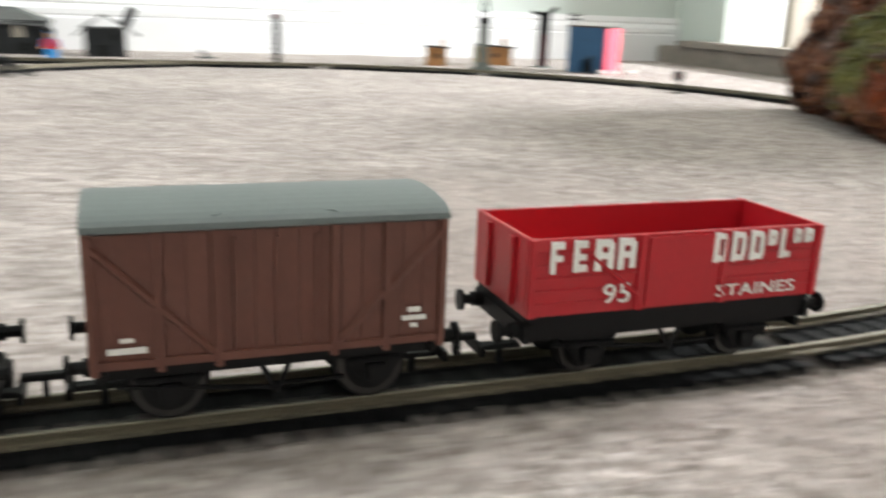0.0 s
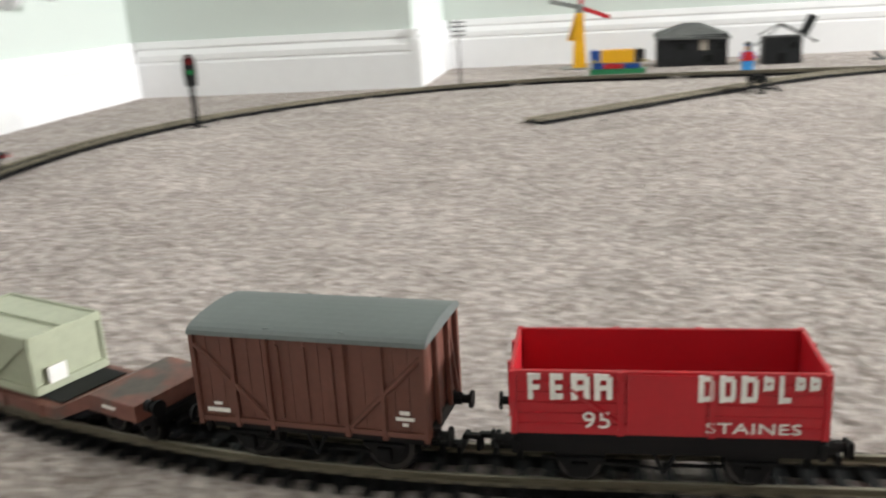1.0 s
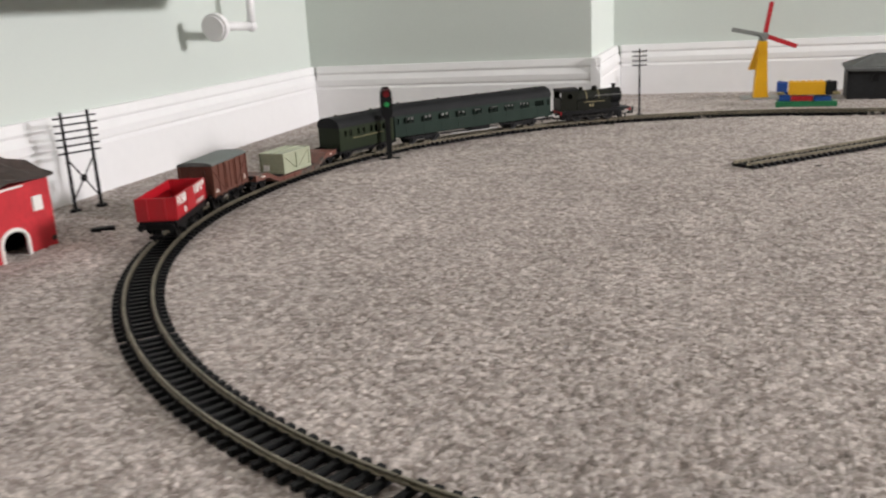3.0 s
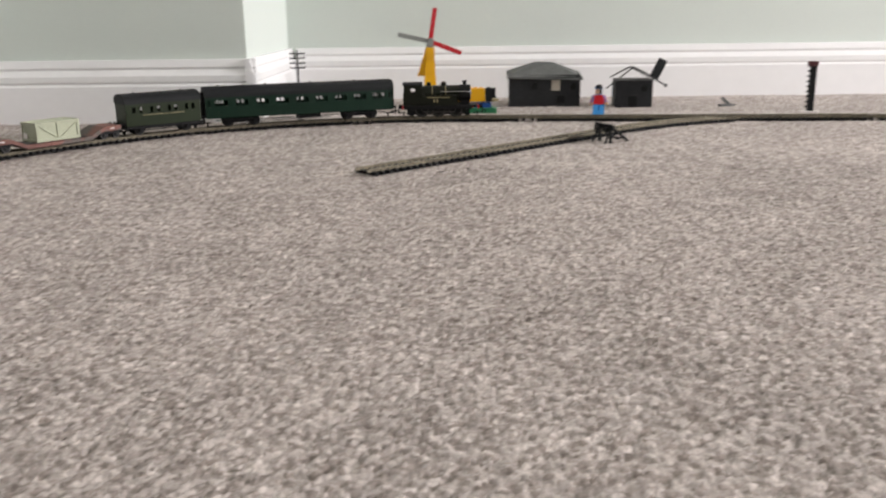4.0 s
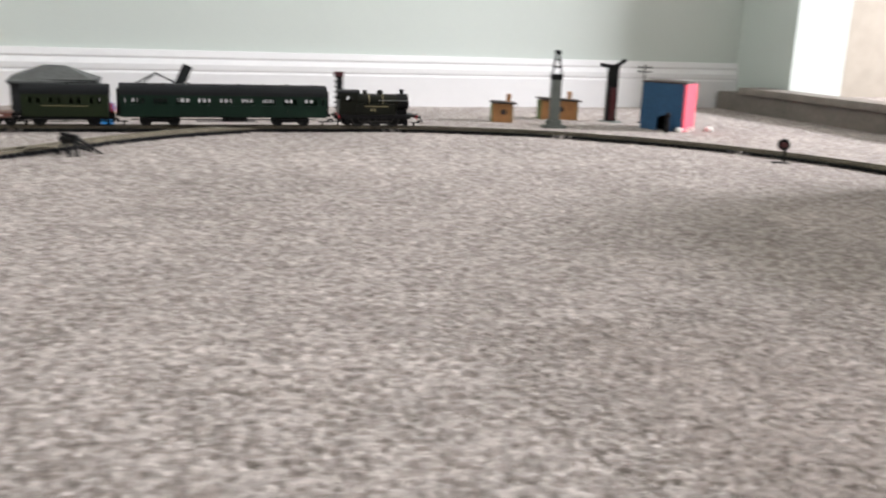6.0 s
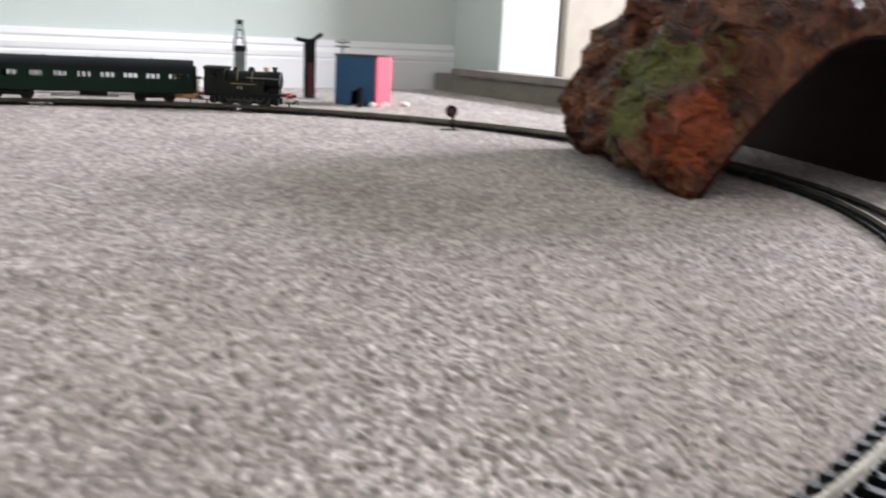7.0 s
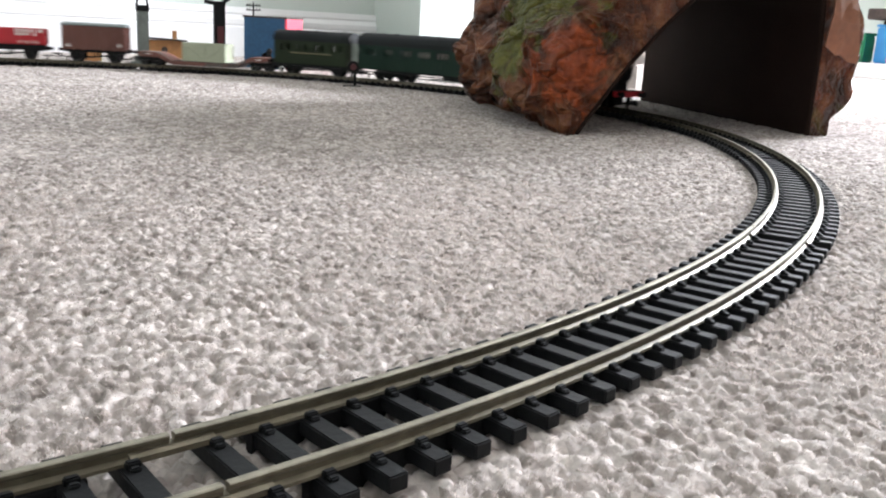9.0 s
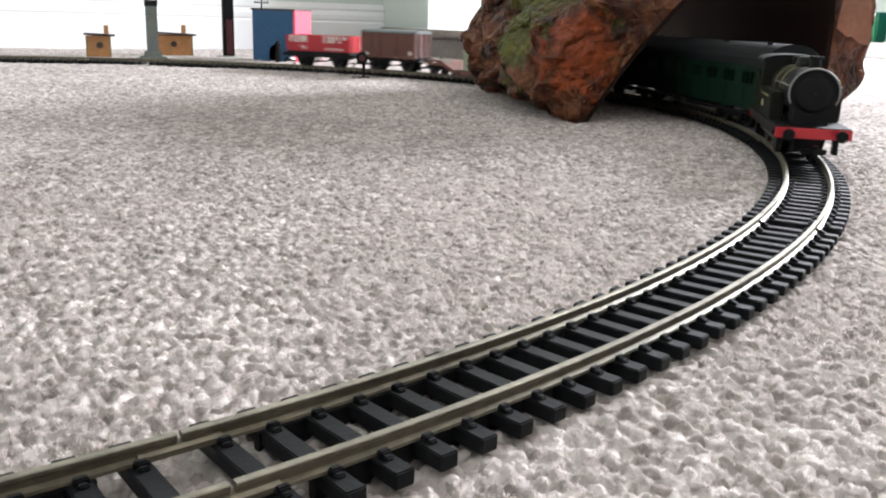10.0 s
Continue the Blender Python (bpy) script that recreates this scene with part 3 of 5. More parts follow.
def track_piece(line_of, s0, s1, label, name="track_section"):
    """A length of track: two rails, joiners, webs and sleepers."""
    t = thing(name, Matrix(), label, "model track", "track round the carpet")
    n = max(3, int((s1 - s0) / 0.012))
    line = [line_of(s0 + 0.0004 + (s1 - s0 - 0.0008) * i / n) for i in range(n + 1)]
    for off in (-0.00875, 0.00875):
        bm = sweep(B(), line, off, RAIL_PROFILE)
        for f in bm.faces:
            if all(v.co.z > 0.0082 for v in f.verts):
                f.material_index = 1
        part("rail", bm, [RAIL_SIDE, RAIL], t, "tarnished nickel silver rail")
        web = [(-0.0009, 0.0007), (0.0009, 0.0007), (0.0009, 0.0052), (-0.0009, 0.0052)]
        part("web", sweep(B(), line[1:-1], off * 0.93, web), SLEEPER, t)
        jl = [line_of(s0 - 0.0065 + 0.013 * i / 3) for i in range(4)]
        j = [(-0.0016, 0.0057), (0.0016, 0.0057), (0.0016, 0.0066), (0.0009, 0.0070), (-0.0009, 0.0070), (-0.0016, 0.0066)]
        part("rail_joiner", sweep(B(), jl, off, j), RAIL_SIDE, t)
    count = round((s1 - s0) / 0.0084)
    for i in range(count):
        s = s0 + 0.0022 + (s1 - s0 - 0.0044) * (i + 0.5) / count
        x, y, h = line_of(s)
        ob = new("sleeper", SLEEPER_MESH)
        ob.matrix_basis = Matrix.Translation((x, y, 0)) @ Matrix.Rotation(h, 4, "Z")
        ob.parent = t
    return t


JOINTS = [-0.030]
while JOINTS[-1] < LOOP - 0.030 - 0.25:
    JOINTS.append(JOINTS[-1] + (LOOP) / 19)
JOINTS.append(LOOP - 0.030)
for a, b in zip(JOINTS, JOINTS[1:]):
    x, y, h = on_track((a + b) / 2)
    straight = abs(math.sin(h)) < 0.01
    track_piece(on_track, a, b, ("straight" if straight else "curved") + " length of black-sleepered toy railway track on carpet")

# the siding: leaves the far straight by a curve and runs towards the middle of the loop
SIDING = (0.640, 1.069)


def on_siding(s):
    x, y, h = SIDING[0], SIDING[1], radians(177)
    r, length = 0.403, 0.329
    d = min(s, length)
    h2 = h + d / r
    x, y = x + r * (math.sin(h2) - math.sin(h)), y - r * (math.cos(h2) - math.cos(h))
    e = s - d
    return x + e * math.cos(h2), y + e * math.sin(h2), h2


track_piece(on_siding, 0.135, 0.329, "curved siding track leaving the main line")
track_piece(on_siding, 0.329, 0.727, "straight siding track ending on open carpet")

# power clip beside the near straight
clip = thing("power_clip", pose(0.3345, -0.0155, 0), "black plastic power clip with two copper terminals at the track", "power clip")
part("body", box(B(), 0.004, -0.008, 0.004, 0.024, 0.022, 0.008), BLACK, clip, bevel=0.001)
for dx in (-0.003, 0.011):
    part("terminal", rod(B(), (dx - 0.0045, 0.001, 0.0095), (dx + 0.0045, 0.001, 0.0095), 0.0019, 10), COPPER, clip, "copper terminal", smooth=True)

# ---- train ----
# local x forward, z from the carpet; the body is centred on the origin


def wheelset(parent, x, r, width=0.0165):
    w = part("wheelset", rod(B(), (x, -width / 2 - 0.004, RAIL_TOP + r), (x, width / 2 + 0.004, RAIL_TOP + r), 0.0008, 8), STEEL, parent)
    for s in (-1, 1):
        y = s * width / 2
        bm = rod(B(), (x, y - 0.0012, RAIL_TOP + r), (x, y + 0.0012, RAIL_TOP + r), r, 24)
        rod(bm, (x, y - s * 0.0013, RAIL_TOP + r), (x, y - s * 0.0018, RAIL_TOP + r), r + 0.0006, 24)
        part("wheel", bm, BLACK, w, bevel=0.0002)
        part("rim", rod(B(), (x, y + s * 0.0012, RAIL_TOP + r), (x, y + s * 0.0014, RAIL_TOP + r), r * 0.93, 24), STEEL, w)
        part("hub", rod(B(), (x, y + s * 0.0014, RAIL_TOP + r), (x, y + s * 0.0016, RAIL_TOP + r), r * 0.74, 20), BLACK, w)


def buffers(parent, x, z=0.0225, d=1):
    for y in (-0.0115, 0.0115):
        bm = rod(B(), (x, y, z), (x + d * 0.0048, y, z), 0.0013, 10)
        rod(bm, (x, y, z), (x + d * 0.0022, y, z), 0.0019, 10)
        rod(bm, (x + d * 0.0048, y, z), (x + d * 0.0056, y, z), 0.0027, 14)
        part("buffer", bm, BLACK, parent)


def coupling(parent, x, d=1):
    bm = box(B(), x + d * 0.004, 0, 0.0135, 0.012, 0.0032, 0.0012)
    box(bm, x + d * 0.0095, 0, 0.0142, 0.0014, 0.011, 0.0026)
    box(bm, x + d * 0.012, 0, 0.0165, 0.005, 0.0022, 0.0014)
    box(bm, x + d * 0.0140, 0, 0.0145, 0.0012, 0.0022, 0.0045)
    box(bm, x + d * 0.003, 0, 0.0110, 0.0016, 0.0016, 0.004)
    part("coupling", bm, BLACK, parent, bevel=0.0002)


def underframe(parent, length, wb, top, r=0.0063):
    """Solebars, axle guards, axle boxes, brake gear and wheels of a four-wheeled wagon."""
    for y in (-0.0128, 0.0128):
        part("solebar", box(B(), 0, y, top - 0.0022, length - 0.002, 0.0022, 0.0044), BLACK, parent, bevel=0.0003)
        for x in (-wb / 2, wb / 2):
            bm = prism(B(), [(x - 0.0075, top - 0.004), (x - 0.0026, RAIL_TOP + r - 0.003), (x + 0.0026, RAIL_TOP + r - 0.003), (x + 0.0075, top - 0.004)], y - 0.0006, y + 0.0006, "y")
            box(bm, x, y + math.copysign(0.0012, y), RAIL_TOP + r, 0.0042, 0.0026, 0.0040)
            box(bm, x, y + math.copysign(0.0010, y), RAIL_TOP + r + 0.0028, 0.0125, 0.0016, 0.0011)
            part("axle_guard", bm, BLACK, parent, bevel=0.0003)
        bm = B()
        rod(bm, (-0.003, y, top - 0.004), (0, y, RAIL_TOP + 0.005), 0.0006, 6)
        rod(bm, (0.003, y, top - 0.004), (0, y, RAIL_TOP + 0.005), 0.0006, 6)
        rod(bm, (0, y, RAIL_TOP + 0.0062), (wb / 2 + 0.010, y * 1.05, top - 0.006), 0.00055, 6)
        rod(bm, (0, y * 0.75, RAIL_TOP + 0.0055), (-wb / 2 + 0.006, y * 0.75, RAIL_TOP + 0.0055), 0.0006, 6)
        part("brake_gear", bm, BLACK, parent)
    for x in (-wb / 2, wb / 2):
        wheelset(parent, x, r)
    for d in (-1, 1):
        part("headstock", box(B(), d * (length / 2 - 0.001), 0, top - 0.0022, 0.002, 0.030, 0.0046), BLACK, parent, bevel=0.0003)
        buffers(parent, d * length / 2, top - 0.002, d)
        coupling(parent, d * (length / 2 - 0.004), d)


def bars(parent, spots, y, m):
    """Small plain bars for marks too small to read: (x, z, width, height)."""
    for x, z, w, h in spots:
        part("marking", box(B(), x, y, z, w, 0.0003, h), m, parent)


def arc_roof(half, eave, crown, n=14, over=0.0008):
    """A curved roof's outline across (y, z)."""
    w = half + over
    pts = [(w * math.cos(math.pi * i / n), eave + (crown - eave) * math.sin(math.pi * i / n) ** 0.75) for i in range(n + 1)]
    return pts


def brown_van():
    L, W, z0, z1 = 0.0690, 0.0308, 0.0238, 0.0498
    v = thing("box_van", Matrix(), "brown four-wheeled goods van with a curved grey roof on the track", "goods van", "wagons of the train")
    part("body", box(B(), 0, 0, (z0 + z1) / 2, L - 0.001, W - 0.001, z1 - z0), BROWN, v, bevel=0.0003)
    part("roof", prism(B(), arc_roof(W / 2, z1, z1 + 0.0037, over=0.0014), -L / 2 - 0.0012, L / 2 + 0.0012), ROOF_GREY, v, "plain grey curved roof", smooth=False)
    for s in (-1, 1):
        y = s * W / 2
        for i in range(16):
            x = -L / 2 + L * (i + 0.5) / 16
            part("plank", box(B(), x, y - s * 0.0001, (z0 + z1) / 2, L / 16 - 0.00012, 0.0008, z1 - z0 - 0.001), BROWN, v)
        for x in (-0.0345, -0.0225, -0.0115, 0.0115, 0.0225, 0.0345):
            part("post", box(B(), x, y + s * 0.0006, (z0 + z1) / 2 - 0.001, 0.0016, 0.0014, z1 - z0 + 0.002), BROWN, v, bevel=0.0002)
        for d in (-1, 1):
            bm = rod(B(), (d * 0.034, y + s * 0.0006, z1 - 0.003), (d * 0.0125, y + s * 0.0006, z0 + 0.001), 0.0008, 6)
            part("brace", bm, BROWN, v)
        for x in (0.0, -0.008, 0.008):
            part("door_strap", box(B(), x, y + s * 0.0005, (z0 + z1) / 2, 0.0009, 0.0010, z1 - z0 - 0.004), BROWN, v)
        part("side_rail", box(B(), 0, y + s * 0.0004, z0, L, 0.0012, 0.0016), BROWN, v)
        bars(v, [(-s * -0.0285, z0 + 0.0028, 0.0072, 0.0012), (-s * -0.0285, z0 + 0.0049, 0.0026, 0.0008), (-s * 0.0285, z0 + 0.0048, 0.0052, 0.0010), (-s * 0.0285, z0 + 0.0066, 0.0028, 0.0011), (-s * 0.0285, z0 + 0.0031, 0.0016, 0.0009)], y + s * 0.0007, WHITE_INK)
        part("rain_strip", sweep(B(), [(x * 0.001, s * (0.0118 + 0.0028 * (x / 12) ** 2), 0) for x in range(-12, 13, 4)], 0, [(-0.0003, z1 + 0.0018), (0.0003, z1 + 0.0018), (0.0003, z1 + 0.0024), (-0.0003, z1 + 0.0024)]), ROOF_GREY, v)
    for d in (-1, 1):
        for y in (-0.0147, -0.0058, 0.0058, 0.0147):
            part("end_post", box(B(), d * (L / 2 + 0.0003), y, (z0 + z1) / 2, 0.0014, 0.0016, z1 - z0 + 0.002), BROWN, v, bevel=0.0002)
        part("end_brace", rod(B(), (d * L / 2, -0.014, z0), (d * L / 2, -0.007, z1), 0.0008, 6), BROWN, v)
    underframe(v, L, 0.042, z0 + 0.0004, 0.0078)
    return v


def open_wagon():
    L, W, z0, z1, t = 0.0800, 0.0306, 0.0257, 0.0436, 0.0013
    w = thing("open_wagon", Matrix(), "bright red open coal wagon with white lettering, standing empty", "open wagon", "wagons of the train")
    part("floor_plate", box(B(), 0, 0, z0 + 0.0006, L, W, 0.0012), RED, w)
    for s in (-1, 1):
        side = part("side", box(B(), 0, s * (W / 2 - t / 2), (z0 + z1) / 2, L, t, z1 - z0), RED, w, bevel=0.0002)
        y = s * W / 2
        for x in (-0.0115, 0.0115, -0.039, 0.039):
            part("strapping", box(B(), x, y + s * 0.0003, (z0 + z1) / 2, 0.0016, 0.0008, z1 - z0), RED, w)
        part("door_frame", box(B(), 0, y + s * 0.00025, (z0 + z1) / 2, 0.0195, 0.0005, z1 - z0 - 0.0015), RED, w)
        for i in range(1, 6):
            part("plank_line", box(B(), 0, y + s * 0.0001, z0 + i * (z1 - z0) / 6, L - 0.002, 0.0004, 0.0003), RED, w)
        part("brace", rod(B(), (-s * -0.0245, y + s * 0.0003, z0 + 0.0135), (-s * -0.0125, y + s * 0.0003, z0 + 0.004), 0.0006, 6), RED, w)
        # the trader's name as plain white blocks, the rest in letters
        m = Matrix.Rotation(math.pi if s > 0 else 0, 4, "Z")
        face = W / 2 + 0.0005

        def put(x, z, text, size, stretch):
            lettering(text, size, side, m @ Matrix.Translation((x, -face, z)) @ Matrix.Rotation(math.pi / 2, 4, "X"), WHITE_INK, stretch)
        name = part("name_plate", box(B(), 0, s * (W / 2 - 0.0002), z0 + 0.0135, 0.060, 0.0003, 0.006), RED, side)

        def block(*rects):
            bm = B()
            for x, z, w_, h_ in rects:
                box(bm, x - 0.0012, -face, z0 + 0.0138 + (z - z0 - 0.0146) * 1.10, w_ * 1.08, 0.0004, h_ * 1.15)
            bm.transform(m)
            part("letter_block", bm, WHITE_INK, name)
        for i, wd in enumerate((0.0040, 0.0042, 0.0050, 0.0048)):
            x = -0.0320 + i * 0.0058
            rects = [(x - wd * 0.32, z0 + 0.0146, wd * 0.30, 0.0064), (x + wd * 0.05, z0 + 0.0171, wd * 0.5, 0.0014), (x + wd * 0.02, z0 + 0.0144, wd * 0.45, 0.0012)]
            if i == 1:
                rects.append((x + wd * 0.05, z0 + 0.0121, wd * 0.5, 0.0014))
            if i > 1:
                rects.append((x + wd * 0.32, z0 + 0.0143, wd * 0.28, 0.0054))
            block(*rects)
        for i, (wd, hh) in enumerate(((0.0042, 0.0064), (0.0042, 0.0064), (0.0044, 0.0064), (0.0026, 0.0034), (0.0034, 0.0064), (0.0024, 0.0032), (0.0026, 0.0032))):
            x = 0.0110 + (0, 0.0051, 0.0104, 0.0149, 0.0190, 0.0224, 0.0258)[i]
            top = z0 + 0.0178
            rects = [(x - wd * 0.3, top - hh / 2, wd * 0.3, hh), (x + wd * 0.06, top - hh + 0.0007, wd * 0.6, 0.0012)]
            if i != 4:
                rects += [(x + wd * 0.05, top - 0.0007, wd * 0.5, 0.0011), (x + wd * 0.32, top - hh / 2, wd * 0.26, hh * 0.7)]
            block(*rects)
        put(-0.0175, z0 + 0.0022, "95", 0.0066, 1.15)
        put(0.0215, z0 + 0.0015, "STAINES", 0.0042, 1.45)
    for d in (-1, 1):
        part("end", box(B(), d * (L / 2 - t / 2), 0, (z0 + z1) / 2, t, W - 2 * t, z1 - z0), RED, w, bevel=0.0002)
        for y in (-0.007, 0.007):
            part("end_post", box(B(), d * (L / 2 + 0.0004), y, (z0 + z1) / 2, 0.0012, 0.0018, z1 - z0 - 0.002), RED, w)
    part("deck_frame", box(B(), 0, 0, z0 - 0.0024, L - 0.001, W - 0.002, 0.0048), BLACK, w, bevel=0.0003)
    underframe(w, L, 0.044, z0 - 0.002, 0.0063)
    return w


def well_wagon():
    L, W = 0.156, 0.0325
    w = thing("well_wagon", Matrix(), "red-brown low well wagon with sloping ends and a worn dark deck", "well wagon", "wagons of the train")
    bm = prism(B(), [(-L / 2, 0.0185), (-L / 2, 0.0240), (-0.057, 0.0240), (-0.038, 0.0150), (0.038, 0.0150), (0.057, 0.0240), (L / 2, 0.0240), (L / 2, 0.0185), (0.055, 0.0185), (0.038, 0.0108), (-0.038, 0.0108), (-0.055, 0.0185)], -W / 2, W / 2, "y")
    part("deck", bm, WELL_BROWN, w, bevel=0.0003)
    for s in (-1, 1):
        for x in (-0.03, -0.01, 0.01, 0.03):
            part("rib", box(B(), x, s * W / 2, 0.0128, 0.0016, 0.0012, 0.0044), WELL_BROWN, w)
        bars(w, [(-0.066, 0.0215, 0.006, 0.0009), (0.066, 0.0215, 0.006, 0.0009)], s * (W / 2 + 0.0002), WHITE_INK)
    part("deck_board", box(B(), 0, 0, 0.0152, 0.074, 0.026, 0.0006), ROOF_DARK, w, "worn dark deck boards")
    for d in (-1, 1):
        part("bogie", box(B(), d * 0.067, 0, 0.0165, 0.026, 0.022, 0.004), BLACK, w, bevel=0.0005)
        for x in (-0.008, 0.008):
            wheelset(w, d * 0.067 + x, 0.0052)
        buffers(w, d * L / 2, 0.0225, d)
        coupling(w, d * (L / 2 - 0.004), d)
    return w


def crate():
    c = thing("packing_crate", Matrix(), "pale green plastic packing crate standing in the wagon's well", "crate", "")
    L, W, Hh, z = 0.052, 0.029, 0.0210, 0.0158
    part("body", box(B(), 0, 0, z + Hh / 2, L - 0.002, W - 0.002, Hh - 0.001), CRATE, c, bevel=0.0003)
    for s in (-1, 1):
        for zz in (z + 0.0015, z + Hh - 0.0015):
            part("batten", box(B(), 0, s * (W / 2 - 0.0004), zz, L, 0.0016, 0.003), CRATE, c, bevel=0.0002)
            part("end_batten", box(B(), s * (L / 2 - 0.0004), 0, zz, 0.0016, W, 0.003), CRATE, c, bevel=0.0002)
        for x in (-L / 2 + 0.0015, 0, L / 2 - 0.0015):
            part("upright", box(B(), x, s * (W / 2 - 0.0005), z + Hh / 2, 0.003, 0.0014, Hh), CRATE, c, bevel=0.0002)
        for a in (-1, 1):
            part("diagonal", rod(B(), (a * 0.002, s * (W / 2 - 0.0006), z + 0.003), (a * (L / 2 - 0.003), s * (W / 2 - 0.0006), z + Hh - 0.003), 0.0006, 6), CRATE, c)
    part("top_board", box(B(), 0, 0, z + Hh - 0.0002, L, 0.003, 0.001), CRATE, c)
    part("paper_label", box(B(), -L / 2 - 0.0010, 0.006, z + 0.006, 0.0004, 0.007, 0.006), WHITE_INK, c, "small white paper label")
    return c


def windowed_side(parent, L, y, z0, z1, wz0, wz1, openings, m):
    """A coach side with real window openings; openings: (x, width)."""
    t = 0.0012
    part("side_panel", box(B(), 0, y, (z0 + wz0) / 2, L, t, wz0 - z0), m, parent)
    part("cant_rail", box(B(), 0, y, (wz1 + z1) / 2, L, t, z1 - wz1), m, parent)
    edge = -L / 2
    for x, w in sorted(openings) + [(L / 2 + 1e-6, 0)]:
        a, b = edge, x - w / 2
        if b - a > 1e-5:
            part("pillar", box(B(), (a + b) / 2, y, (wz0 + wz1) / 2, b - a, t, wz1 - wz0), m, parent)
        edge = x + w / 2
        if w:
            pane = part("pane", box(B(), x, y - math.copysign(0.0003, y), (wz0 + wz1) / 2, w, 0.0004, wz1 - wz0), PANE, parent)
            pane.visible_shadow = False


def carriage(name, L, openings, m, label, category, lower, bogies):
    W, z0, z1 = 0.0330, 0.0205, 0.0470
    c = thing(name, Matrix(), label, category, "wagons of the train")
    for s in (-1, 1):
        windowed_side(c, L - 0.002, s * (W / 2 - 0.0006), z0, z1, 0.0355, 0.0425, openings, m)
        for x, w in openings:
            if w > 0.0045:
                part("door_line", box(B(), x - 0.0036, s * W / 2, (z0 + z1) / 2, 0.0004, 0.0005, z1 - z0 - 0.002), m, c)
        part("waist_rail", box(B(), 0, s * W / 2, 0.0340, L - 0.003, 0.0005, 0.0006), m, c)
        part("step_board", box(B(), 0, s * (W / 2 - 0.001), 0.0175, L * 0.9, 0.0025, 0.0009), BLACK, c)
        bars(c, [(0, 0.0328, L * 0.55, 0.0006)] if lower else [], s * (W / 2 + 0.0002), CREAM_INK)
    for d in (-1, 1):
        part("end_panel", box(B(), d * (L / 2 - 0.001), 0, (z0 + z1) / 2, 0.0014, W - 0.0006, z1 - z0), m, c, bevel=0.0002)
        if not lower:
            part("gangway", box(B(), d * (L / 2 + 0.0015), 0, 0.0375, 0.0045, 0.013, 0.030), BLACK, c, bevel=0.0005)
        buffers(c, d * (L / 2 - 0.001), 0.0225, d)
        coupling(c, d * (L / 2 - 0.006), d)
    roof = part("roof", prism(B(), arc_roof(W / 2, z1 - 0.0008, 0.0595 if not lower else 0.0580, over=0.0004), -L / 2 - 0.0006, L / 2 + 0.0006), ROOF_DARK, c, "dark grey curved roof")
    for i in range(int(L / 0.03)):
        part("ventilator", box(B(), -L / 2 + 0.02 + i * 0.03, 0.006 * (-1) ** i, 0.0590 if not lower else 0.0575, 0.003, 0.003, 0.0022), ROOF_DARK, roof, bevel=0.0004)
    part("floor_pan", box(B(), 0, 0, 0.0205, L - 0.003, W - 0.004, 0.0016), BLACK, c)
    if bogies:
        part("truss", box(B(), 0, 0.009, 0.0140, 0.075, 0.0012, 0.0012), SILVER, c)
        part("truss", box(B(), 0, -0.009, 0.0140, 0.075, 0.0012, 0.0012), SILVER, c)
        part("battery_box", box(B(), 0.01, 0, 0.0165, 0.03, 0.018, 0.0065), BLACK, c, bevel=0.0005)
        for d in (-1, 1):
            x = d * (L / 2 - 0.045)
            for y in (-0.0125, 0.0125):
                bm = box(B(), x, y, 0.0160, 0.045, 0.002, 0.0045)
                for q in (-0.0165, 0.0165):
                    box(bm, x + q, y * 1.08, 0.0150, 0.006, 0.003, 0.0055)
                part("bogie_frame", bm, BLACK, c, bevel=0.0004)
            for q in (-0.0165, 0.0165):
                wheelset(c, x + q, 0.0066)
    else:
        underframe(c, L, 0.060, 0.0205, 0.0066)
    return c


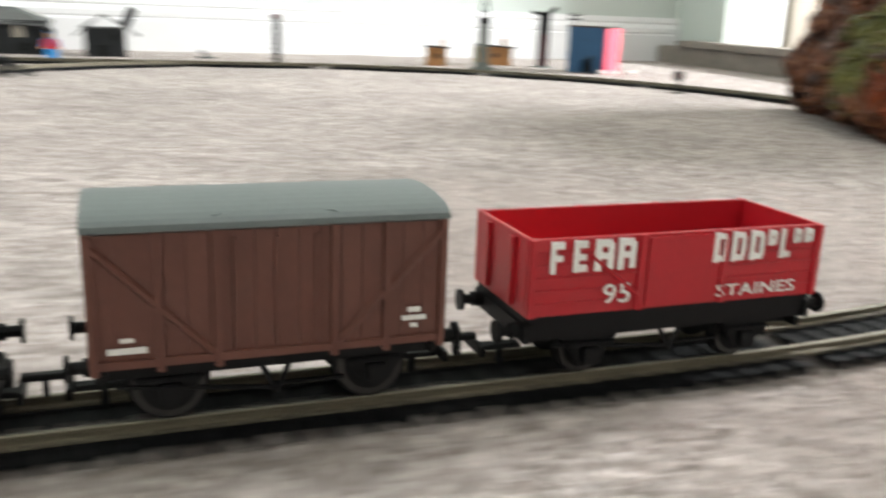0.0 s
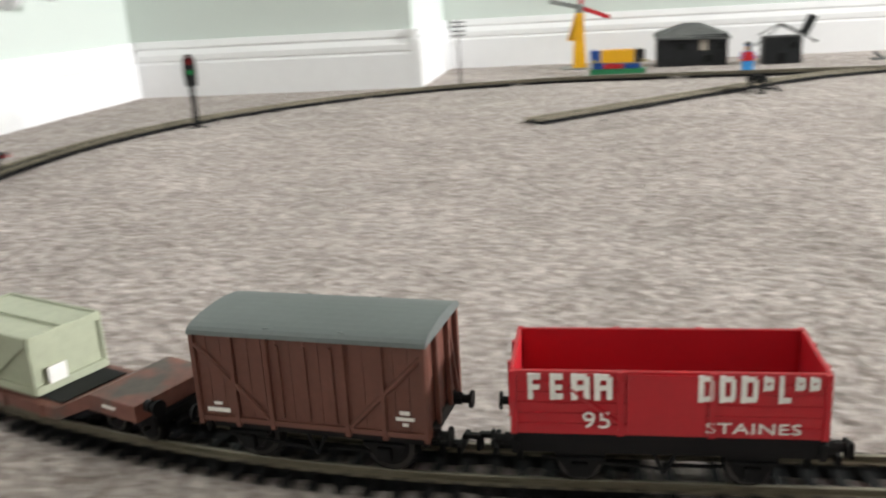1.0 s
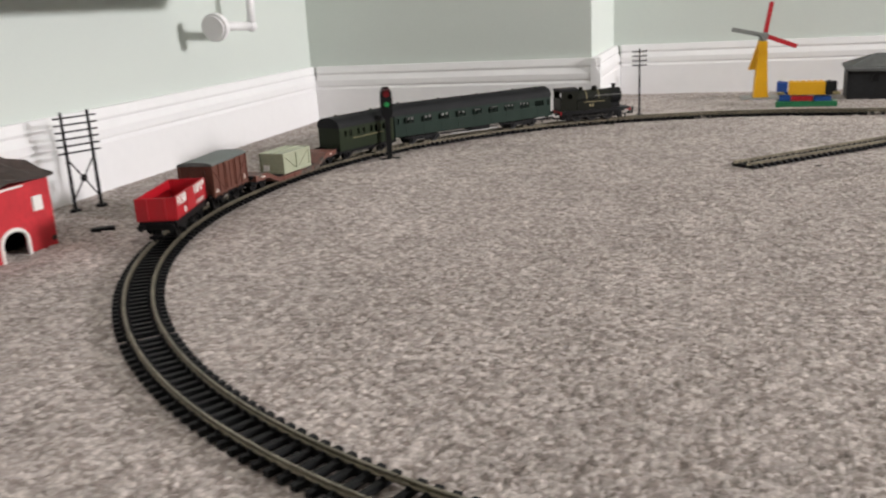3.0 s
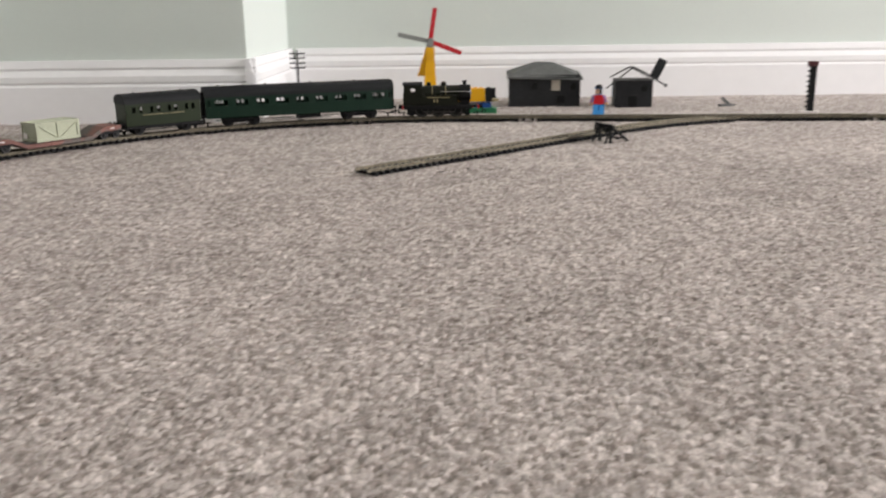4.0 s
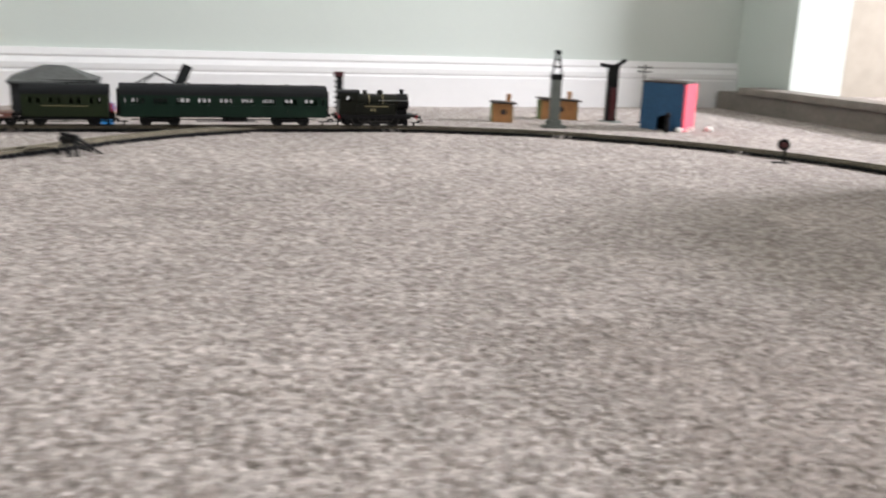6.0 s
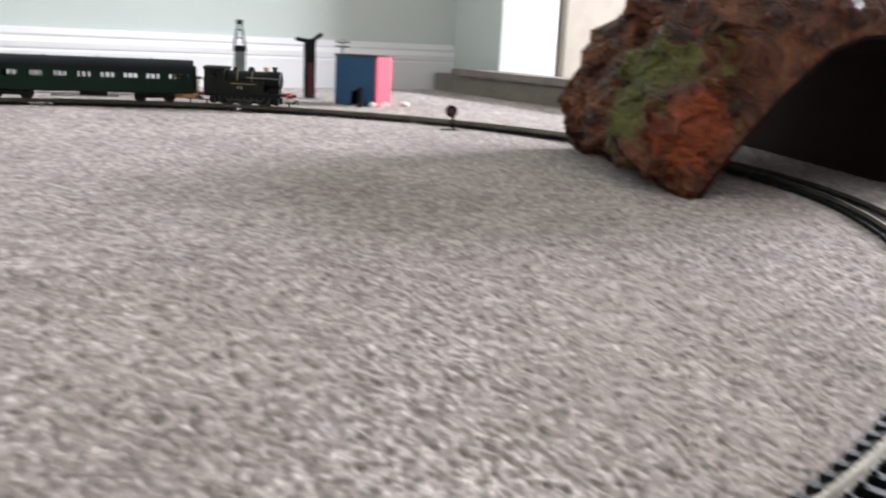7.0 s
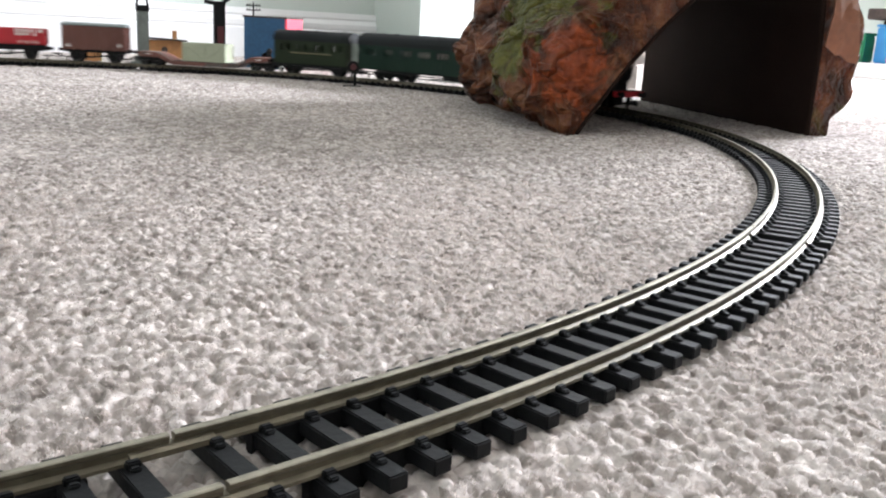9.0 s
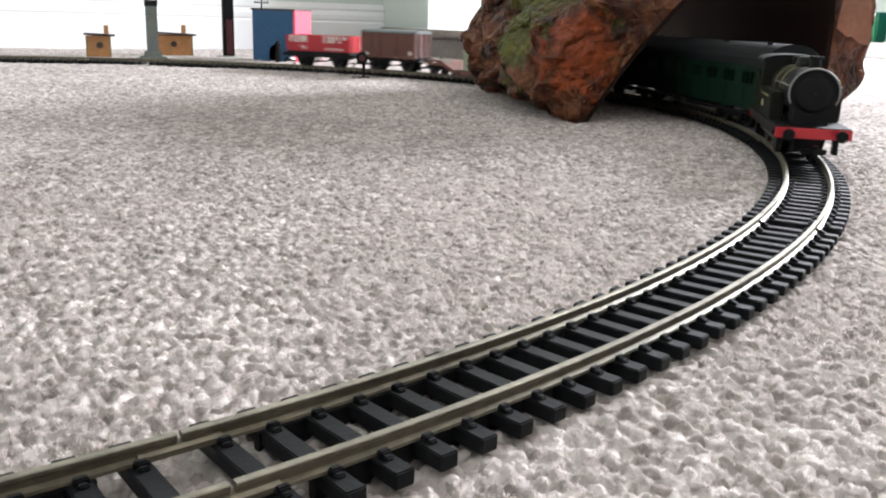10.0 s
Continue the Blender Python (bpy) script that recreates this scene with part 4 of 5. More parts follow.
def tank_engine():
    e = thing("tank_engine", Matrix(), "small dark olive and black steam tank engine with red buffer beams", "locomotive", "wagons of the train")
    zf = 0.0245
    part("footplate", box(B(), 0.0035, 0, zf - 0.0012, 0.101, 0.0335, 0.0024), BLACK, e, bevel=0.0003)
    for s in (-1, 1):
        tank = part("side_tank", box(B(), 0.001, s * 0.0132, zf + 0.0068, 0.050, 0.0062, 0.0136), LOCO_PAINT, e, bevel=0.0007)
        bars(tank, [(0.001, zf + 0.0108, 0.030, 0.0009)], s * 0.0164, CREAM_INK)
        bars(tank, [(-0.002 + s * 0.003, zf + 0.0062, 0.0021, 0.0036), (0.002 + s * 0.003, zf + 0.0062, 0.0021, 0.0036)], s * 0.0164, CREAM_INK)
        part("valance", box(B(), 0, s * 0.0160, zf - 0.0035, 0.092, 0.0012, 0.0030), BLACK, e)
        part("handrail", rod(B(), (0.004, s * 0.0118, 0.0425), (0.043, s * 0.0118, 0.0425), 0.0004, 6), SILVER, e)
        part("coupling_rod", box(B(), 0.001, s * 0.0115, RAIL_TOP + 0.0068, 0.044, 0.0010, 0.0016), STEEL, e)
        # cab sides with a round opening
        bm = B()
        zc, zt = zf, 0.0515
        n = 12
        ring = [(-0.034 + 0.0040 * math.cos(2 * math.pi * i / n), 0.0440 + 0.0036 * math.sin(2 * math.pi * i / n)) for i in range(n)]
        outer = [(-0.046, zc), (-0.022, zc), (-0.022, zt), (-0.046, zt)]
        y = s * 0.0152
        iv = [bm.verts.new((x, y, z)) for x, z in ring]
        ov = [bm.verts.new((x, y, z)) for x, z in ((-0.022, 0.0440), (-0.022, zt), (-0.034, zt), (-0.046, zt), (-0.046, 0.0440), (-0.046, zc), (-0.034, zc), (-0.022, zc))]
        order = [0, 1, 1, 2, 3, 3, 4, 5, 5, 6, 7, 7]
        for i in range(n):
            a, b = order[i], order[(i + 1) % n]
            vs = [iv[i], ov[a]] + ([ov[b]] if a != b else []) + [iv[(i + 1) % n]]
            bm.faces.new(vs)
        r = bmesh.ops.extrude_face_region(bm, geom=bm.faces[:])
        bmesh.ops.translate(bm, verts=[v for v in r["geom"] if isinstance(v, bmesh.types.BMVert)], vec=(0, -s * 0.0012, 0))
        part("cab_side", bm, LOCO_PAINT, e)
    part("bunker", box(B(), -0.0435, 0, zf + 0.0085, 0.007, 0.0300, 0.017), LOCO_PAINT, e, bevel=0.0005)
    part("cab_front", box(B(), -0.0225, 0, 0.0380, 0.0012, 0.0296, 0.0270), LOCO_PAINT, e)
    part("cab_roof", prism(B(), arc_roof(0.0155, 0.0512, 0.0550, over=0.0006), -0.0475, -0.0205), BLACK, e)
    boiler = part("boiler", rod(B(), (-0.022, 0, 0.0395), (0.030, 0, 0.0395), 0.0108, 28), LOCO_PAINT, e, smooth=False)
    for x in (-0.008, 0.010):
        part("boiler_band", rod(B(), (x, 0, 0.0395), (x + 0.001, 0, 0.0395), 0.0111, 28), CREAM_INK, boiler)
    smoke = part("smokebox", rod(B(), (0.029, 0, 0.0395), (0.0435, 0, 0.0395), 0.0114, 28), BLACK, e, bevel=0.0003)
    part("smokebox_door", rod(B(), (0.0435, 0, 0.0395), (0.0450, 0, 0.0395), 0.0095, 28, 0.0080), BLACK, smoke)
    bm = B()
    for i in range(24):
        a, b = math.pi * (i / 24 * 1.3 - 0.15), math.pi * ((i + 1) / 24 * 1.3 - 0.15)
        rod(bm, (0.0442, 0.0112 * math.cos(a), 0.0395 + 0.0112 * math.sin(a)), (0.0442, 0.0112 * math.cos(b), 0.0395 + 0.0112 * math.sin(b)), 0.00042, 6)
    part("smokebox_rim", bm, SILVER, smoke, "thin bright handrail round the smokebox")
    part("dart", rod(B(), (0.045, 0, 0.0395), (0.047, 0, 0.0395), 0.0007, 6), STEEL, smoke)
    part("saddle", box(B(), 0.036, 0, 0.0275, 0.013, 0.016, 0.007), BLACK, e)
    bm = rod(B(), (0.0365, 0, 0.0495), (0.0365, 0, 0.0550), 0.0027, 16, 0.0024)
    rod(bm, (0.0365, 0, 0.0550), (0.0365, 0, 0.0562), 0.0034, 16)
    part("chimney", bm, BLACK, e)
    bm = rod(B(), (0.008, 0, 0.0490), (0.008, 0, 0.0530), 0.0044, 18, 0.0040)
    ball(bm, (0.008, 0, 0.0530), 0.0040, sz=0.6)
    part("dome", bm, LOCO_PAINT, e, smooth=True)
    bm = rod(B(), (-0.012, 0, 0.0495), (-0.012, 0, 0.0545), 0.0028, 12)
    part("safety_valve", bm, LOCO_PAINT, e)
    for d in (-1, 1):
        end = 0.0475 if d < 0 else 0.0545
        part("buffer_beam", box(B(), d * end, 0, 0.0217, 0.0016, 0.0335, 0.0048), BEAM_RED, e, "red buffer beam", bevel=0.0003)
        buffers(e, d * (end + 0.0005), 0.0215, d)
        coupling(e, d * (end - 0.0035), d)
    part("chassis", box(B(), 0, 0, 0.0165, 0.084, 0.0115, 0.0105), BLACK, e)
    for x in (-0.022, 0.001, 0.024):
        wheelset(e, x, 0.0098)
    for x in (0.040, -0.036):
        for y in (0.0130, -0.0130):
            part("step", box(B(), x, y, 0.0150, 0.006, 0.002, 0.008), BLACK, e)
    return e


ENGINE = tank_engine()
windows = []
for g in range(9):
    x = -0.1036 + g * 0.0259
    windows += [(x - 0.0058, 0.0040), (x, 0.0048), (x + 0.0058, 0.0040)]
windows += [(-0.1188, 0.0028), (0.1188, 0.0028)]
COACH = carriage("passenger_coach", 0.2480, windows, DARK_GREEN, "long dark green passenger coach with a row of small windows", "coach", False, True)
windows = [(x + o, 0.0042) for x in (-0.033, -0.011, 0.011, 0.033) for o in (-0.0042, 0.0042)]
UTILITY = carriage("luggage_van", 0.0950, windows, OLIVE, "short olive green luggage van with paired windows and dark roof", "van", True, False)
WELL, CRATE_LOAD, VAN, OPEN = well_wagon(), crate(), brown_van(), open_wagon()
# distance of each centre behind the engine's front buffers, and half the distance of its axles
TRAIN = [(ENGINE, 0.0535, 0.022), (COACH, 0.2415, 0.079), (UTILITY, 0.4255, 0.030), (WELL, 0.5620, 0.067), (CRATE_LOAD, 0.5620, 0.067), (VAN, 0.6945, 0.021), (OPEN, 0.7895, 0.022)]
# where the engine's front stands along the line, time by time
FRONT = [(0.0, 0.8073), (0.2, 0.8966), (0.4, 0.984), (0.6, 1.0689), (0.8, 1.1499), (1.0, 1.2257), (1.2, 1.3016), (1.7, 1.4954), (2.2, 1.6700), (3.5, 2.0560), (3.7, 2.1080), (4.2, 2.2410), (4.5, 2.3280), (5.2, 2.5375), (5.4, 2.5895), (7.0, 3.0030), (7.5, 3.1410), (8.0, 3.2790), (8.5, 3.4365), (9.0, 3.5885), (9.5, 3.7700), (10.0, 3.9500)]


def front_at(t):
    """A smooth curve through FRONT."""
    ts, ss = np.array([f[0] for f in FRONT]), np.array([f[1] for f in FRONT])
    m = np.gradient(ss, ts)
    i = min(max(int(np.searchsorted(ts, t) - 1), 0), len(ts) - 2)
    h = ts[i + 1] - ts[i]
    u = (t - ts[i]) / h
    return float((2 * u**3 - 3 * u**2 + 1) * ss[i] + (u**3 - 2 * u**2 + u) * h * m[i] + (3 * u**2 - 2 * u**3) * ss[i + 1] + (u**3 - u**2) * h * m[i + 1])


def stand(s, half):
    """The pose of a vehicle whose centre is at s."""
    xa, ya, _ = on_track(s + half)
    xb, yb, _ = on_track(s - half)
    return Matrix.Translation(((xa + xb) / 2, (ya + yb) / 2, 0)) @ Matrix.Rotation(math.atan2(ya - yb, xa - xb), 4, "Z")


def motions():
    for vehicle, back, half in TRAIN:
        walk(vehicle, [(i * 0.1, stand(front_at(i * 0.1) - back, half)) for i in range(101)])

# ---- tunnel of painted paper rock over the right-hand curve ----


def tunnel():
    t = thing("tunnel", Matrix(), "brown papier-mache rock tunnel daubed with orange and green", "tunnel")
    # feet of the inner and the outer side, from the near mouth to the far mouth
    inner = [Vector((0.992, 0.322)), Vector((1.066, 0.410)), Vector((1.108, 0.49)), Vector((1.125, 0.575))]
    outer = [Vector((1.196, 0.273)), Vector((1.241, 0.371)), Vector((1.291, 0.475)), Vector((1.337, 0.565))]
    # across the tunnel: (share of the width, height) of the card lining, and of the rock over it
    lining_line = [(0, 0), (0.08, 0.022), (0.18, 0.048), (0.32, 0.078), (0.46, 0.104), (0.60, 0.115), (0.76, 0.118), (0.92, 0.117), (0.985, 0.108), (1.0, 0.070), (1.0, 0.035), (1.0, 0)]
    rock_line = [(-0.12, 0), (-0.31, 0.022), (-0.37, 0.046), (-0.20, 0.090), (0.04, 0.130), (0.28, 0.166), (0.55, 0.182), (0.88, 0.170), (1.12, 0.135), (1.24, 0.088), (1.24, 0.042), (1.10, 0)]
    n, m = 64, 110

    def along(line, v):
        f = v * (len(line) - 1)
        i = min(int(f), len(line) - 2)
        w = f - i
        return line[i][0] * (1 - w) + line[i + 1][0] * w, line[i][1] * (1 - w) + line[i + 1][1] * w

    def place(u, k, z):
        f = u * 3
        i = min(int(f), 2)
        a, b = inner[i].lerp(inner[i + 1], f - i), outer[i].lerp(outer[i + 1], f - i)
        p = a + (b - a) * k
        return Vector((p.x, p.y, z))

    def shell(bm, at):
        grid = [[bm.verts.new(at(i / n, j / m)) for j in range(m + 1)] for i in range(n + 1)]
        for i in range(n):
            for j in range(m):
                bm.faces.new((grid[i][j], grid[i + 1][j], grid[i + 1][j + 1], grid[i][j + 1]))
        return grid

    def rock(u, v):
        (ka, za), (kb, zb) = along(lining_line, v), along(rock_line, v)
        lip = 0.30 if v < 0.55 else 0.30 + 0.46 * min(1.0, (v - 0.55) / 0.15)
        g = lip + (1 - lip) * min(1.0, u / 0.30) ** 0.45
        g *= min(1.0, 0.35 + (1 - u) / 0.20)
        g *= 1 + 0.22 * noise.noise(Vector((u * 4, v * 7, 2.0)))
        q = place(u, ka + (kb - ka) * g, za + (zb - za) * g)
        rough = min(1.0, 0.6 + u * 3)
        folds = noise.noise_vector(q * 24) * 0.012 + noise.noise_vector(q * 55) * 0.0085 + noise.noise_vector(q * 120) * 0.0042
        q += folds * rough
        out = place(u, kb, zb) - place(u, ka, za)
        if out.length > 1e-6:
            ridge = 1 - 2.6 * abs(noise.noise(Vector((q.x * 34, q.y * 34, q.z * 15 + 3))))
            q += out.normalized() * (0.0120 * ridge * min(1.0, 0.45 + u * 4) * min(1.0, zb / 0.02))
        q.z = max(q.z, -0.001) if 0 < v < 1 else -0.001
        return q

    def card(grow):
        def at(u, v):
            k, z = along(lining_line, v)
            return place(u, k + grow * (-1 if v < 0.5 else 1) * 6, z + (grow if 0 < v < 1 else 0))
        return at

    bm = B()
    out, inn = shell(bm, rock), shell(bm, card(0.002))
    for a, b in ((out[0], inn[0]), (out[-1], inn[-1])):
        for j in range(m):
            bm.faces.new((a[j], a[j + 1], b[j + 1], b[j]))
    for j in (0, m):
        for i in range(n):
            bm.faces.new((out[i][j], out[i + 1][j], inn[i + 1][j], inn[i][j]))
    part("rock", bm, ROCK, t, "crumpled painted paper rock")
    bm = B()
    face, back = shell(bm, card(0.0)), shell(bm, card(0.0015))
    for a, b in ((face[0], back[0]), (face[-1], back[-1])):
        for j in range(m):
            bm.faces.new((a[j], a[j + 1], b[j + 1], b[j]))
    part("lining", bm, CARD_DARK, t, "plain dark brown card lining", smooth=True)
    # a torn paper flap folded over the outer foot at the near mouth
    bm = B()
    flap = [[bm.verts.new(place(0.0 - 0.012 * math.sin(v * 3.1), 0.985 + 0.19 * u * (1 - 0.25 * v) + 0.03 * noise.noise(Vector((u * 5, v * 5, 4))), 0.070 + 0.048 * v - 0.012 * u + 0.006 * noise.noise(Vector((u * 6, v * 6, 0)))) - Vector((0.006, 0.010 - 0.004 * u, 0))) for v in (0, 0.25, 0.5, 0.75, 1)] for u in (0, 0.25, 0.5, 0.75, 1)]
    for i in range(4):
        for j in range(4):
            bm.faces.new((flap[i][j], flap[i + 1][j], flap[i + 1][j + 1], flap[i][j + 1]))
    r = bmesh.ops.extrude_face_region(bm, geom=bm.faces[:])
    bmesh.ops.translate(bm, verts=[v for v in r["geom"] if isinstance(v, bmesh.types.BMVert)], vec=(0.0008, 0.0012, 0))
    part("paper_flap", bm, PAPER_BROWN, t, "torn flap of plain brown paper")


tunnel()

# ---- buildings and toys round the line ----


def face_to(x, y, deg=0):
    return pose(x, y, 0, 0, 0, deg)


def windmill():
    w = thing("toy_windmill", face_to(0.098, 1.290, 4), "yellow brick windmill with two red sails and one grey sail", "windmill")
    part("base_plate", box(B(), 0.012, 0, 0.002, 0.085, 0.05, 0.004), TOY_GREY, w, "flat grey base plate", bevel=0.0005)
    bm = prism(B(), [(-0.0115, 0.004), (0.0105, 0.004), (0.0075, 0.055), (0.0065, 0.092), (-0.0065, 0.092), (-0.0085, 0.055)], -0.011, 0.011, "y")
    part("tower", bm, YELLOW, w, bevel=0.0006)
    bm = prism(B(), [(-0.020, 0.048), (-0.008, 0.048), (-0.006, 0.088), (-0.0075, 0.088)], -0.006, 0.006, "y")
    part("side_slope", bm, YELLOW, w)
    for i in range(6):
        part("brick_joint", box(B(), -0.0005, -0.0111, 0.012 + i * 0.0125, 0.019 - i * 0.0014, 0.0003, 0.0005), YELLOW, w)
    part("axle", rod(B(), (0, 0.0, 0.1015), (0, -0.030, 0.1015), 0.0035, 12), TOY_GREY, w)
    part("cap", box(B(), 0, 0, 0.097, 0.011, 0.018, 0.010), TOY_GREY, w, bevel=0.001)
    for deg, m in ((-9, TOY_RED), (-111, TOY_RED), (77, TOY_GREY)):
        sail = part("sail", box(B(), 0, -0.026, 0.0265, 0.0068, 0.0032, 0.049), m, w, "red sail" if m is TOY_RED else "grey sail", bevel=0.0006)
        sail.matrix_basis = Matrix.Translation((0, 0, 0.1015)) @ Matrix.Rotation(radians(-deg), 4, "Y")
    part("hub", rod(B(), (0, -0.024, 0.1015), (0, -0.031, 0.1015), 0.0055, 14), TOY_GREY, w)


windmill()


def brick_wall(parent, name, x, y, z, sx, sy, sz, m, studs=True):
    ob = part(name, box(B(), x, y, z + sz / 2, sx, sy, sz), m, parent, bevel=0.0004)
    if studs:
        for i in range(max(1, int(sx / 0.008))):
            part("stud", rod(B(), (x - sx / 2 + 0.004 + i * 0.008, y, z + sz), (x - sx / 2 + 0.004 + i * 0.008, y, z + sz + 0.0017), 0.0024, 10), m, ob)


stand_ = thing("toy_platform_stall", face_to(0.157, 1.182, -3), "toy brick stall in green, blue, red and yellow beside the track", "toy stall")
brick_wall(stand_, "base_brick", 0, 0, 0, 0.084, 0.024, 0.0096, TOY_GREEN)
brick_wall(stand_, "blue_brick", -0.030, 0, 0.0096, 0.016, 0.018, 0.0096, TOY_BLUE)
brick_wall(stand_, "red_brick", -0.006, 0, 0.0096, 0.030, 0.018, 0.0070, TOY_RED)
brick_wall(stand_, "blue_brick", 0.022, 0, 0.0096, 0.024, 0.018, 0.0070, TOY_BLUE)
brick_wall(stand_, "yellow_brick", 0.000, 0, 0.0186, 0.050, 0.018, 0.0185, YELLOW)
brick_wall(stand_, "end_brick", -0.034, 0, 0.0212, 0.015, 0.018, 0.0160, TOY_BLUE)
brick_wall(stand_, "end_brick", 0.033, 0, 0.0186, 0.015, 0.018, 0.0185, SHED_BLACK)
for x in (-0.036, 0.040):
    part("lamp_brick", box(B(), x, -0.012, 0.0215, 0.010, 0.008, 0.004), CREAM_INK, stand_, bevel=0.0006)


def big_shed():
    s = thing("engine_shed", face_to(0.277, 1.282, -2), "black painted card shed with a sagging grey hipped roof", "shed")
    for sy in (-1, 1):
        part("wall", box(B(), 0, sy * 0.030, 0.025, 0.108, 0.0025, 0.050), SHED_BLACK, s)
    for sx in (-1, 1):
        part("end_wall", box(B(), sx * 0.0535, 0, 0.025, 0.0025, 0.058, 0.050), SHED_BLACK, s)
    for x, z, w, h in ((-0.016, 0.033, 0.009, 0.010), (0.025, 0.013, 0.012, 0.011), (0.044, 0.033, 0.008, 0.011)):
        part("window", box(B(), x, -0.0318, z, w, 0.0012, h), BLACK, s)
    part("pale_window", box(B(), 0.017, -0.0318, 0.034, 0.013, 0.0012, 0.016), CURTAIN, s, "pale beige patch in a window of the shed front")
    bm = B()
    eave = [bm.verts.new(p) for p in ((-0.058, -0.036, 0.048), (0.058, -0.036, 0.045), (0.058, 0.036, 0.050), (-0.058, 0.036, 0.052))]
    ridge = [bm.verts.new(p) for p in ((-0.014, -0.002, 0.0685), (0.014, 0.002, 0.0675))]
    low = [bm.verts.new((v.co.x, v.co.y, v.co.z - 0.003)) for v in eave]
    bm.faces.new((eave[0], eave[1], ridge[1], ridge[0]))
    bm.faces.new((eave[2], eave[3], ridge[0], ridge[1]))
    bm.faces.new((eave[3], eave[0], ridge[0]))
    bm.faces.new((eave[1], eave[2], ridge[1]))
    for i in range(4):
        bm.faces.new((eave[i], low[i], low[(i + 1) % 4], eave[(i + 1) % 4]))
    bm.faces.new(low)
    part("roof", bm, SHED_GREY, s, "grey sagging card roof")
    part("fascia", box(B(), 0, -0.0345, 0.0455, 0.112, 0.002, 0.004), SHED_BLACK, s)


big_shed()


def small_shed():
    s = thing("goods_hut", face_to(0.410, 1.248, -3), "black card hut with an open gable and a tilted plank", "hut")
    part("body", box(B(), 0, 0, 0.0215, 0.056, 0.042, 0.043), SHED_BLACK, s, bevel=0.0004)
    part("eave_board", box(B(), -0.002, -0.0215, 0.0435, 0.060, 0.003, 0.0028), SHED_GREY, s)
    for a, b in (((-0.042, 0.030), (-0.002, 0.062)), ((-0.002, 0.062), (0.033, 0.045)), ((0.022, 0.049), (0.046, 0.035))):
        part("rafter", rod(B(), (a[0], -0.020, a[1]), (b[0], -0.020, b[1]), 0.0012, 6), SHED_GREY, s)
    part("ridge_beam", rod(B(), (-0.002, -0.020, 0.062), (-0.002, 0.020, 0.060), 0.0012, 6), SHED_GREY, s)
    part("back_rafter", rod(B(), (-0.032, 0.020, 0.044), (-0.002, 0.020, 0.060), 0.0012, 6), SHED_GREY, s)
    part("back_rafter", rod(B(), (0.028, 0.020, 0.044), (-0.002, 0.020, 0.060), 0.0012, 6), SHED_GREY, s)
    p = part("plank", box(B(), 0, 0, 0.014, 0.0135, 0.003, 0.030), SHED_BLACK, s, "tilted black plank", bevel=0.0006)
    p.matrix_basis = Matrix.Translation((0.029, -0.022, 0.047)) @ Matrix.Rotation(radians(25), 4, "Y")
    part("knob", ball(B(), (0.047, -0.020, 0.0345), 0.0028), SHED_GREY, s)
    for x, z, w, h in ((-0.002, 0.011, 0.013, 0.016), (0.015, 0.030, 0.009, 0.009)):
        part("opening", box(B(), x, -0.0213, z, w, 0.0010, h), BLACK, s)
    for x in (-0.022, 0.024):
        part("foot", box(B(), x, -0.018, 0.0005, 0.004, 0.004, 0.003), SHED_GREY, s)


small_shed()


def toy_figure():
    bm = B()
    box(bm, 0, 0, 0.0035, 0.016, 0.009, 0.007, mi=0)
    for s in (-1, 1):
        box(bm, s * 0.004, 0, 0.0105, 0.0072, 0.008, 0.012, mi=0)
    prism(bm, [(-0.0085, 0.0165), (0.0085, 0.0165), (0.0062, 0.0305), (-0.0062, 0.0305)], -0.004, 0.004, "y")
    for f in bm.faces:
        if f.calc_center_median().z > 0.0164:
            f.material_index = 1
    for s in (-1, 1):
        k = len(bm.faces)
        rod(bm, (s * 0.0075, 0, 0.0290), (s * 0.0108, -0.003, 0.0195), 0.0021, 8)
        ball(bm, (s * 0.0110, -0.0035, 0.0180), 0.0022)
        bm.faces.ensure_lookup_table()
        for f in bm.faces[k:]:
            f.material_index = 1 if f.calc_center_median().z > 0.0195 else 2
    k = len(bm.faces)
    rod(bm, (0, 0, 0.0305), (0, 0, 0.0385), 0.0046, 14)
    bm.faces.ensure_lookup_table()
    for f in bm.faces[k:]:
        f.material_index = 2
    k = len(bm.faces)
    rod(bm, (0, 0, 0.0380), (0, 0, 0.0405), 0.0056, 14)
    ball(bm, (0, 0, 0.0405), 0.0054, sz=0.75)
    bm.faces.ensure_lookup_table()
    for f in bm.faces[k:]:
        f.material_index = 3
    ob = new("toy_figure", mesh_of("toy_figure", bm, [TOY_SKY, TOY_RED, SKIN, SHED_BLACK], 0.0004))
    ob.matrix_basis = face_to(0.342, 1.138, 0)
    tagged(ob, "small plastic toy figure in red top and blue legs", "toy figure")


toy_figure()


def telegraph_pole(at, high, arms, label):
    p = thing("telegraph_pole", at, label, "telegraph pole", "telegraph poles")
    part("foot", rod(B(), (0, 0, 0), (0, 0, 0.003), 0.006, 14, 0.0045), BLACK, p)
    part("post", rod(B(), (0, 0, 0.002), (0, 0, high), 0.0015, 10, 0.0011), BLACK, p)
    for i in range(arms):
        z = high - 0.005 - i * 0.0065
        arm = part("cross_arm", box(B(), 0, 0, z, 0.021, 0.0014, 0.0014), BLACK, p)
        for x in (-0.009, -0.005, 0.005, 0.009):
            part("insulator", rod(B(), (x, 0, z), (x, 0, z + 0.0026), 0.0008, 6), BLACK, arm)


